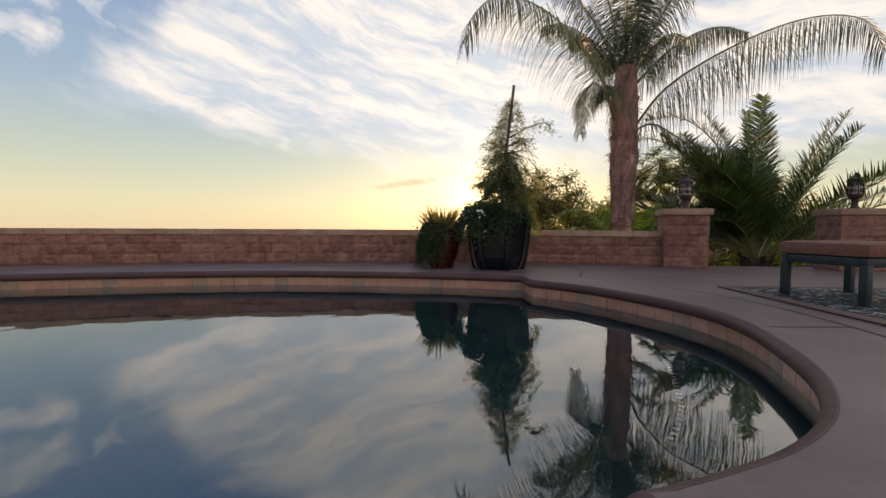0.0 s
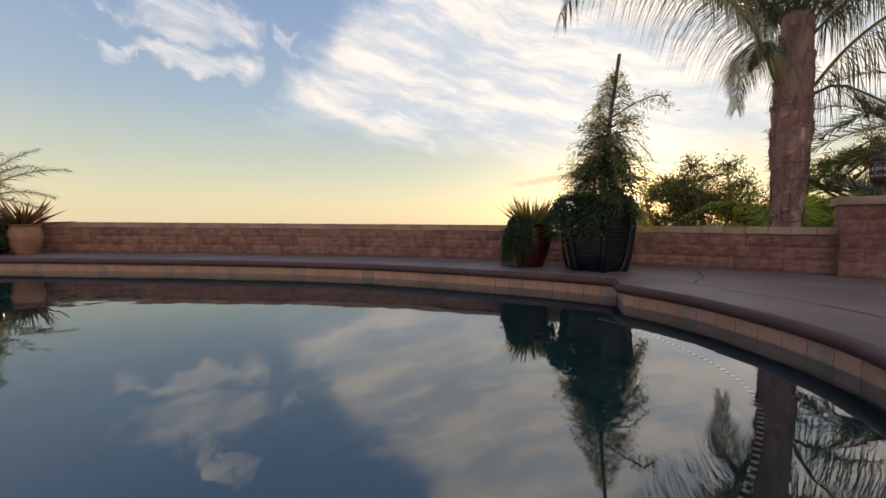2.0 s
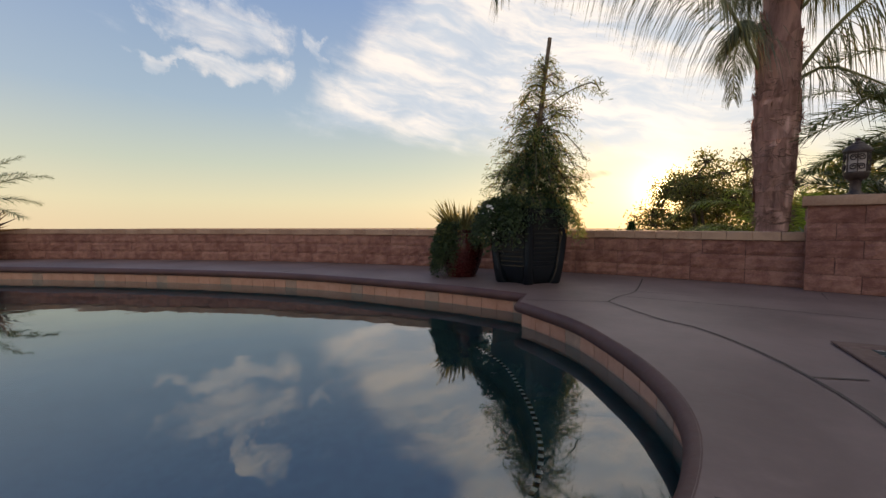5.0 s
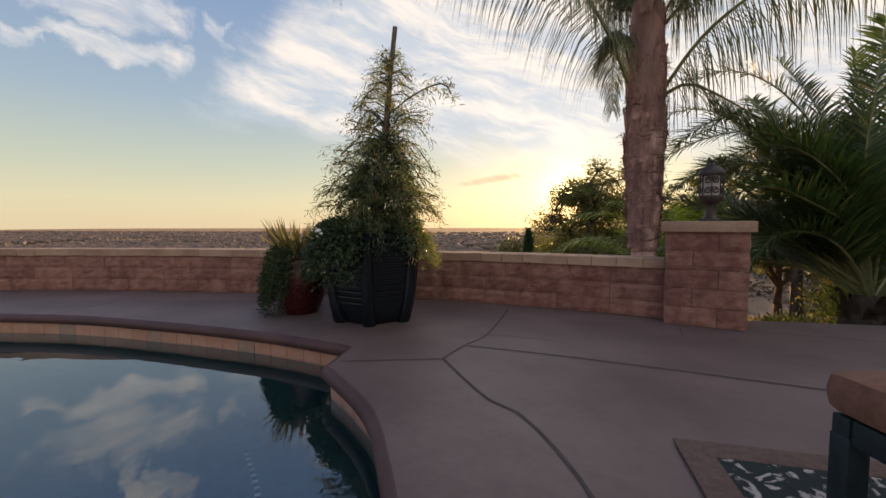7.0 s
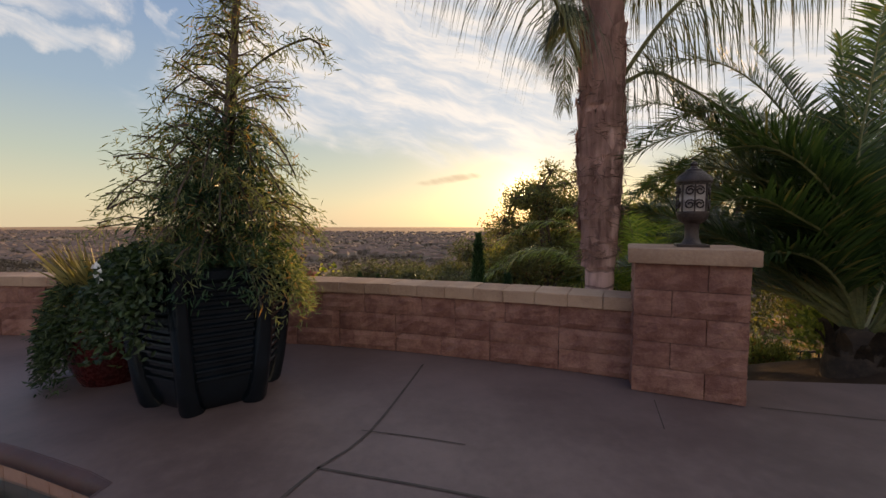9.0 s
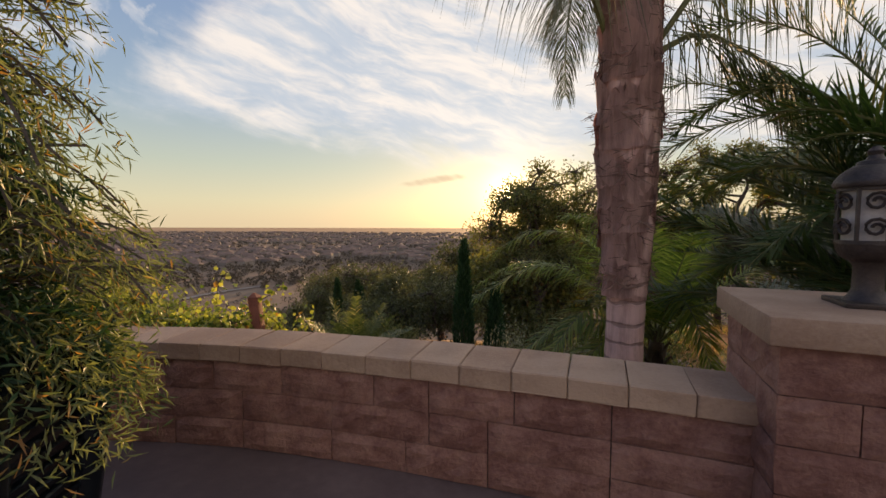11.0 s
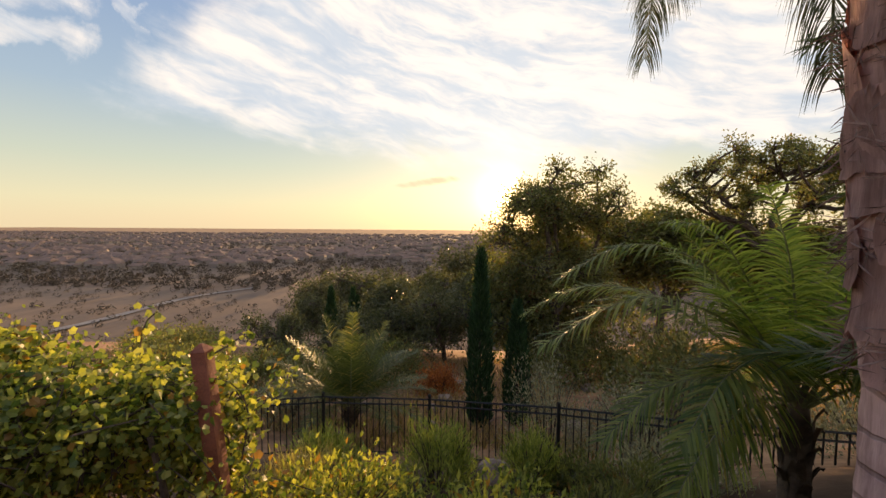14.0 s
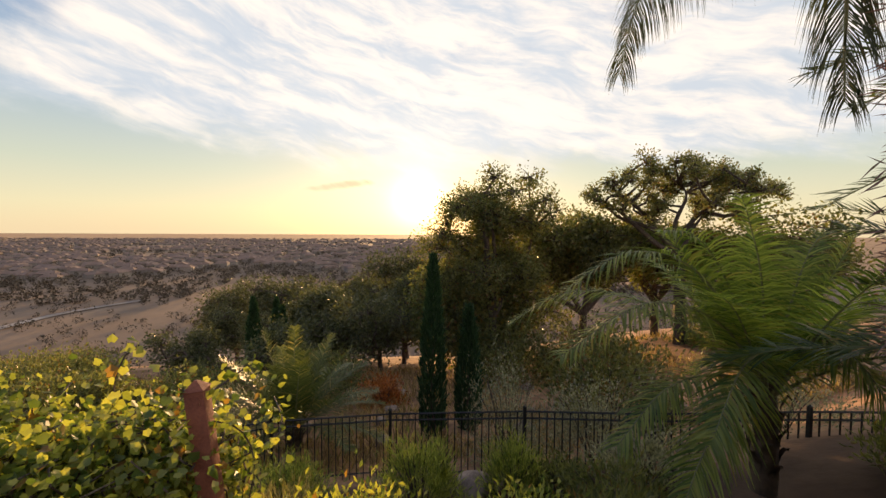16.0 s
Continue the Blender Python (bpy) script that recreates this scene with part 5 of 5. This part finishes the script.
bed(4.3, 7.8, "yellow-green bush beside the palm trunk", 0.5, 0.45, 2200, (0.07, 0.04), M_VINE, 0.4)
for x, y, rx, rz in ((3.4, 10.4, 0.6, 0.5), (4.2, 10.9, 0.7, 0.65), (5.9, 9.3, 0.6, 0.4), (3.1, 11.3, 0.45, 0.45)):
    bed(x, y, "low dark green bush in the mulch of the slope", rx, rz, 2300, (0.08, 0.026), M_GREY if rz > 0.55 else M_OAK, 0.7)
bed(4.4, 12.6, "grey twiggy shrub along the fence", 0.9, 1.35, 4200, (0.06, 0.022), M_GREY, 0.6)
bed(3.2, 13.6, "grey-green olive shrub behind the fence", 0.9, 1.9, 4200, (0.07, 0.02), M_GREY, 0.6)
bed(5.4, 12.5, "dark twiggy shrub along the fence", 0.6, 1.0, 2400, (0.06, 0.025), M_OAK, 0.6)
bed(7.5, 12.2, "dry brown shrub beyond the fence", 1.0, 1.0, 3000, (0.07, 0.025), M_GREY, 0.6)
bed(7.3, 8.6, "yellow-green bush behind the date palm", 1.1, 0.9, 3400, (0.08, 0.045), M_VINE, 0.5)
bed(6.3, 7.8, "leafy green bush behind the date palm", 0.8, 0.6, 2600, (0.08, 0.045), M_SHRUB, 0.5)
bed(-2.6, 15.6, "dry bush beyond the fence", 1.0, 0.9, 2600, (0.09, 0.03), M_GREY, 0.6)
bed(0.9, 18.0, "rust-red bush on the dry slope", 0.7, 0.8, 2000, (0.10, 0.05), M_RUST, 0.6)
for x, y, rx, rz in ((5.4, 19.4, 1.7, 1.7), (-1.2, 19.6, 1.6, 1.3), (-4.6, 19.0, 1.7, 1.1), (-7.6, 18.4, 1.8, 1.1), (-9.8, 21.5, 2.0, 1.2), (-12.5, 25.0, 2.2, 1.3)):
    bed(x, y, "dense dull green oak scrub on the slope", rx, rz, 6500, (0.11, 0.06), M_OAK, 0.5)
bed(6.5, 15.5, "dark oak scrub on the slope", 1.6, 1.9, 4200, (0.13, 0.07), M_OAK, 0.5)
bed(13.5, 19.5, "dark oak scrub on the slope", 2.0, 2.0, 5200, (0.13, 0.07), M_OAK, 0.5)
bed(7.6, 19.0, "dark oak scrub on the slope", 1.7, 1.7, 4200, (0.13, 0.07), M_OAK, 0.5)


# dry grass and twigs over the slope
n = 26000
gxs, gys = rng.uniform(-14, 13, n), 13.9 + 9.0 * rng.random(n) ** 1.3
keep_ = np.array([noise.noise((x * 0.45, y * 0.6, 9)) > -0.12 for x, y in zip(gxs, gys)])
gxs, gys = gxs[keep_], gys[keep_]
cs = np.stack([gxs, gys, [ground_z(x, y) - 0.02 for x, y in zip(gxs, gys)]], axis=1)
straw_cover = cloud_part("dry_grass", leaf_cloud(rng, cs, rng.normal(0, 0.5, cs.shape) + (0, 0, 1.0), 0.30, 0.022), M_STRAW, None, "dry straw grass and twigs covering the slope beyond the fence")
tagged(straw_cover, category="grass", kind="stuff")


def stone(m, r, seed, label):
    bm = bmesh.new()
    bmesh.ops.create_icosphere(bm, subdivisions=3, radius=r)
    for q in bm.verts:
        q.co *= 1 + 0.28 * noise.noise(q.co * (1.3 / r) + Vector((seed, 0, 0))) + 0.08 * noise.noise(q.co * (4 / r))
        q.co.z *= 0.7
    ob = part("boulder", bm, M_ROCK, None, label)
    ob.matrix_world = m
    tagged(ob, category="rock", group="stones on the slope")


stone(pose(2.02, 11.5, ground_z(2.0, 11.5) + 0.10), 0.24, 1.0, "rounded brown boulder between the rosemary bushes")
for k in range(16):
    x, y = rng.uniform(-3, 9), rng.uniform(14.2, 19)
    stone(pose(x, y, ground_z(x, y) + 0.02, 0, 0, rng.uniform(0, 360)), rng.uniform(0.12, 0.32), k * 3.1, "weathered stone lying on the dry slope")

# ---- grape vine on its post ----
vpost = thing("vine_post", pose(-0.21, 8.80, -0.02, 0, -6, 0), "red-stained timber vine post with a pointed top", "post")
bm = box(0.105, 0.105, 2.2, (0, 0, -0.87), 0.006)
part("shaft", bm, M_POST, vpost)
bm = bmesh.new()
bmesh.ops.create_cone(bm, segments=4, radius1=0.083, radius2=0.012, depth=0.05, cap_ends=True, matrix=pose(0, 0, 0.257, 0, 0, 45))
part("point", bm, M_POST, vpost)
vine = thing("grape_vine", pose(-0.2, 8.76, -1.4), "sprawling grape vine with yellow-green backlit leaves on its trellis", "vine")


def vine_leaves(cs, ways, size, rng):
    """Five-lobed leaves with a fold along the middle."""
    V, F = [], []
    shape = [(0.0, 0.0), (0.30, -0.14), (0.42, 0.14), (0.54, 0.42), (0.33, 0.62), (0.0, 0.92), (-0.33, 0.62), (-0.54, 0.42), (-0.42, 0.14), (-0.30, -0.14)]
    for c, d in zip(cs, ways):
        d = d / np.linalg.norm(d)
        s_ = np.cross(d, rng.normal(0, 1, 3))
        s_ /= np.linalg.norm(s_)
        nn = np.cross(d, s_)
        sz = size * rng.uniform(0.55, 1.3)
        b = len(V)
        cup = rng.uniform(0.05, 0.35)
        for x, y in shape:
            V.append(c + sz * (s_ * x + d * y + nn * (cup * abs(x) - 0.15 * y * y)))
        V.append(c + sz * d * 0.35)
        F += [(b + 10, b + i, b + (i + 1) % 10) for i in range(10)]
    return V, F


rng = np.random.default_rng(71)
bm = bmesh.new()
cs, ws = [], []
for k in range(340):
    x0 = rng.uniform(-3.6, 0.0)
    y0 = rng.uniform(-0.35, 0.35) if x0 < -0.7 else rng.uniform(0.22, 0.5)
    topz = 1.47 + 0.18 * math.sin(x0 * 2.3) + (-0.10 if x0 > -0.4 else 0.05)
    line = smooth_line([(x0, y0, 0.35), (x0 + rng.normal(0, 0.15), y0 + rng.normal(0, 0.2), 0.9), (x0 + rng.normal(-0.06, 0.2), y0 + rng.normal(0.03, 0.25), topz * rng.uniform(0.72, 1.0)), (x0 + rng.normal(-0.1, 0.25), y0 + rng.normal(0.06, 0.3), topz * rng.uniform(0.5, 0.95))], 0.05)
    tube([tuple(q) for q in line[::4]], [0.006] * len(line[::4]), 4, bm)
    for q in line[2:]:
        for r in range(3):
            cs.append(q + rng.normal(0, 0.075, 3))
            ws.append(rng.normal(0, 0.7, 3) + (0, -0.2, -0.25))
for pts in ([(-0.45, 0.0, 1.5), (-0.40, -0.05, 1.72), (-0.36, -0.05, 1.83), (-0.28, -0.05, 1.9)], [(-0.1, 0.0, 1.5), (0.1, 0.1, 1.62), (0.22, 0.15, 1.70), (0.3, 0.15, 1.66)], [(-0.1, 0.0, 1.45), (0.15, 0.1, 1.35), (0.25, 0.12, 1.1), (0.2, 0.1, 0.7), (0.4, 0.1, 0.4)], [(0.0, 0.1, 0.6), (0.5, 0.2, 0.4), (0.9, 0.2, 0.15)], [(-1.7, 0.0, 1.5), (-1.8, 0, 1.75), (-1.7, 0, 1.85)], [(-0.3, -0.12, 1.3), (0.0, -0.14, 1.0), (0.15, -0.1, 0.75), (0.2, -0.1, 0.45)], [(-0.2, -0.14, 0.9), (0.1, -0.15, 0.7), (0.45, -0.1, 0.45), (0.8, 0.0, 0.35)], [(-0.1, -0.1, 0.7), (0.3, -0.1, 0.5), (0.6, 0.0, 0.35), (1.2, 0.1, 0.25)], [(-0.1, 0.2, 0.7), (0.3, 0.3, 0.55), (0.7, 0.35, 0.4), (1.3, 0.4, 0.2)]):
    line = smooth_line(pts, 0.03)
    tube([tuple(q) for q in line[::3]], [0.005] * len(line[::3]), 4, bm)
    for q in line:
        for r in range(2):
            cs.append(q + rng.normal(0, 0.04, 3))
            ws.append(rng.normal(0, 0.7, 3) + (0, -0.2, -0.2))
tube([(-0.3, 0, -0.2), (-0.28, 0.02, 0.4), (-0.4, 0, 1.0)], [0.03, 0.028, 0.02], 7, bm)
part("cane", bm, M_BARK, vine)
V, F = vine_leaves(cs, ws, 0.052, rng)
cloud_part("foliage", (np.array(V), np.array(F)), M_VINE, vine, kind="stuff")

# ---- town on the plain ----
rng = np.random.default_rng(81)


def town(n):
    WV, WF, RV, RF = [], [], [], []
    k = 0
    while k < n:
        y = 300 + 1900 * rng.random() ** 1.3
        x = rng.uniform(-2.3, 1.1) * y
        if noise.noise((x * 0.004, y * 0.004, 7)) < -0.28:
            continue
        if y < 420 and x < -40:
            continue
        y, x = 26 * round(y / 26) + rng.uniform(-3, 3), x
        g = ground_z(x, y)
        w, d, h, a = rng.uniform(9, 17), rng.uniform(8, 12), rng.uniform(2.8, 5.5), rng.normal(0, 0.25) + (math.pi / 2 if rng.random() < 0.3 else 0)
        c, s_ = math.cos(a), math.sin(a)

        def put(u, v_, z):
            return (x + c * u - s_ * v_, y + s_ * u + c * v_, g + z)
        b = len(WV)
        WV += [put(su * w / 2, sv * d / 2, z) for z in (-0.5, h) for su, sv in ((-1, -1), (1, -1), (1, 1), (-1, 1))]
        WF += [(b + i, b + (i + 1) % 4, b + 4 + (i + 1) % 4, b + 4 + i) for i in range(4)]
        b = len(RV)
        rh = d * 0.24
        RV += [put(su * (w / 2 + 0.5), sv * (d / 2 + 0.5), h - 0.1) for su, sv in ((-1, -1), (1, -1), (1, 1), (-1, 1))] + [put(-w / 2 + 2.5, 0, h + rh), put(w / 2 - 2.5, 0, h + rh)]
        RF += [(b, b + 1, b + 5, b + 4), (b + 2, b + 3, b + 4, b + 5), (b + 1, b + 2, b + 5), (b + 3, b, b + 4), (b, b + 3, b + 2, b + 1)]
        k += 1
    return WV, WF, RV, RF


WV, WF, RV, RF = town(6500)
houses = thing("town", Matrix(), "hazy town of low houses with brown roofs on the plain", "town", kind="stuff")
tagged(raw("walls", WV, WF, M_STUCCO, houses), kind="stuff").name = "house_wall"
tagged(raw("roofs", RV, RF, M_ROOF, houses), kind="stuff").name = "house_roof"


def far_trees(n, y0, y1, size, seed, gap, leaves):
    r = np.random.default_rng(seed)
    cs, ws = [], []
    k = 0
    while k < n:
        y = y0 + (y1 - y0) * r.random() ** 1.25
        x = r.uniform(-2.4, 1.25) * y
        if noise.noise((x * gap, y * gap * 0.6, 3)) < -0.42 or (y < 300 and x < -0.42 * y and r.random() < 0.5):
            continue
        g = ground_z(x, y)
        sc = size * r.uniform(0.6, 1.5)
        m = leaves
        d = r.normal(0, 1, (m, 3))
        d /= np.linalg.norm(d, axis=1)[:, None]
        cs.append(np.array((x, y, g + sc * 0.55)) + d * sc * (0.5, 0.5, 0.35))
        ws.append(d + r.normal(0, 0.5, (m, 3)))
        k += 1
    return np.concatenate(cs), np.concatenate(ws)


cs, ws = far_trees(12000, 290, 2300, 3.4, 5, 0.006, 18)
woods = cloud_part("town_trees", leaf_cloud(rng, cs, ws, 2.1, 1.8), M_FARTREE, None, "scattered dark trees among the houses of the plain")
tagged(woods, category="trees", kind="stuff").name = "plain_woodland"
cs, ws = far_trees(4600, 100, 600, 2.8, 6, 0.012, 30)
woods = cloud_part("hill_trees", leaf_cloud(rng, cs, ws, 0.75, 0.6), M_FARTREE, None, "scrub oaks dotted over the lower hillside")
tagged(woods, category="trees", kind="stuff").name = "hillside_scrub"

# ---- waterline tiles ----
edge_line = offset_loop(POOL, 0.052)
shown = edge_line[:len(back_edge) + len(right_edge)]
for run in (shown[:len(back_edge)], shown[len(back_edge):]):
    s_run = np.concatenate([[0], np.cumsum(np.linalg.norm(np.diff(run, axis=0), axis=1))])
    n = int(s_run[-1] / 0.152)
    tiles = {}
    for k in range(n):
        m0, m1 = (k + 0.012) * s_run[-1] / n, (k + 0.988) * s_run[-1] / n
        P = [(np.interp(q, s_run, run[:, 0]), np.interp(q, s_run, run[:, 1])) for q in (m0, m1)]
        cx, cy = (P[0][0] + P[1][0]) / 2, (P[0][1] + P[1][1]) / 2
        ln = math.hypot(P[1][0] - P[0][0], P[1][1] - P[0][1])
        accent = k % 6 == 3
        key = (accent, round(ln, 2))
        if key not in tiles:
            bm = box(ln, 0.014, 0.155, (0, 0, -0.148), 0.002)
            data = bpy.data.meshes.new("tile")
            bm.to_mesh(data)
            bm.free()
            data.materials.append(M_ACCENT if accent else M_TILE)
            tiles[key] = data
        ob = link_mesh("tile", tiles[key], None, basin)
        ob.matrix_world = pose(cx, cy, 0, 0, 0, math.degrees(math.atan2(P[1][1] - P[0][1], P[1][0] - P[0][0])))

# ---- track and red roof on the lower hillside ----
line = smooth_line([(-178, 140), (-174, 170), (-171, 200), (-172, 230), (-168, 262), (-150, 300)], 4)
V = []
for x, y in line:
    V += [(x - 2.6, y, ground_z(x, y) + 0.5), (x + 2.6, y, ground_z(x, y) + 0.5)]
track = raw("road", V, [(2 * i, 2 * i + 1, 2 * i + 3, 2 * i + 2) for i in range(len(line) - 1)], M_STUCCO)
tagged(track, "pale dirt track across the brown fields", "road", kind="structure")
farm = thing("house", pose(-108, 118, ground_z(-108, 118), 0, 0, 18), "low stucco house with a long red-brown tiled roof on the hillside", "house")
part("wall", box(18, 9, 4.4, (0, 0, 1.8)), M_STUCCO, farm)
for k in (-1, 1):
    roof = part("roof", box(20, 6.2, 0.25, (0, 0, 0), 0.03), M_REDROOF, farm)
    roof.matrix_basis = pose(0, k * 2.6, 4.9, -k * 22, 0, 0)
    for i in range(26):
        part("ridge_roll", tube([(-9.7 + i * 0.776, -3.0, 0.16), (-9.7 + i * 0.776, 3.0, 0.16)], [0.12, 0.12], 6), M_REDROOF, roof)

# ---- sunken bench along the curved pool edge ----
k0 = len(back_edge) + 2
seg = slice(k0, k0 + len(right_edge) - 12)
outer, inner = offset_loop(POOL, 0.06)[seg], offset_loop(POOL, -0.42)[seg]
k = len(outer)
V = [(*p, -0.62) for p in outer] + [(*p, -0.62) for p in inner] + [(*p, -1.36) for p in inner]
F = [(i, i + 1, k + i + 1, k + i) for i in range(k - 1)] + [(k + i, k + i + 1, 2 * k + i + 1, 2 * k + i) for i in range(k - 1)]
bench = raw("bench", V, F, M_PLASTER, basin)
for tone, mat in ((0, M_PETAL), (1, M_IRON)):
    V, F = [], []
    line = smooth_line([tuple(p) for p in inner], 0.022)
    for row in (0,):
        for i in range(len(line) - 1):
            if (i + row) % 2 == tone:
                continue
            a, b = line[i], line[i + 1]
            t = (b - a) / np.linalg.norm(b - a)
            o = np.array((-t[1], t[0]))
            o = o if np.dot(o, outer[k // 2] - inner[k // 2]) > 0 else -o
            c0, c1 = a + t * 0.002 + o * (0.03 * row + 0.004), b - t * 0.002 + o * (0.03 * row + 0.004)
            q = len(V)
            V += [(*c0, -0.615), (*c1, -0.615), (*(c1 + o * 0.02), -0.615), (*(c0 + o * 0.02), -0.615)]
            F.append((q, q + 1, q + 2, q + 3))
    tagged(raw("mosaic", V, F, mat, bench), kind="stuff")
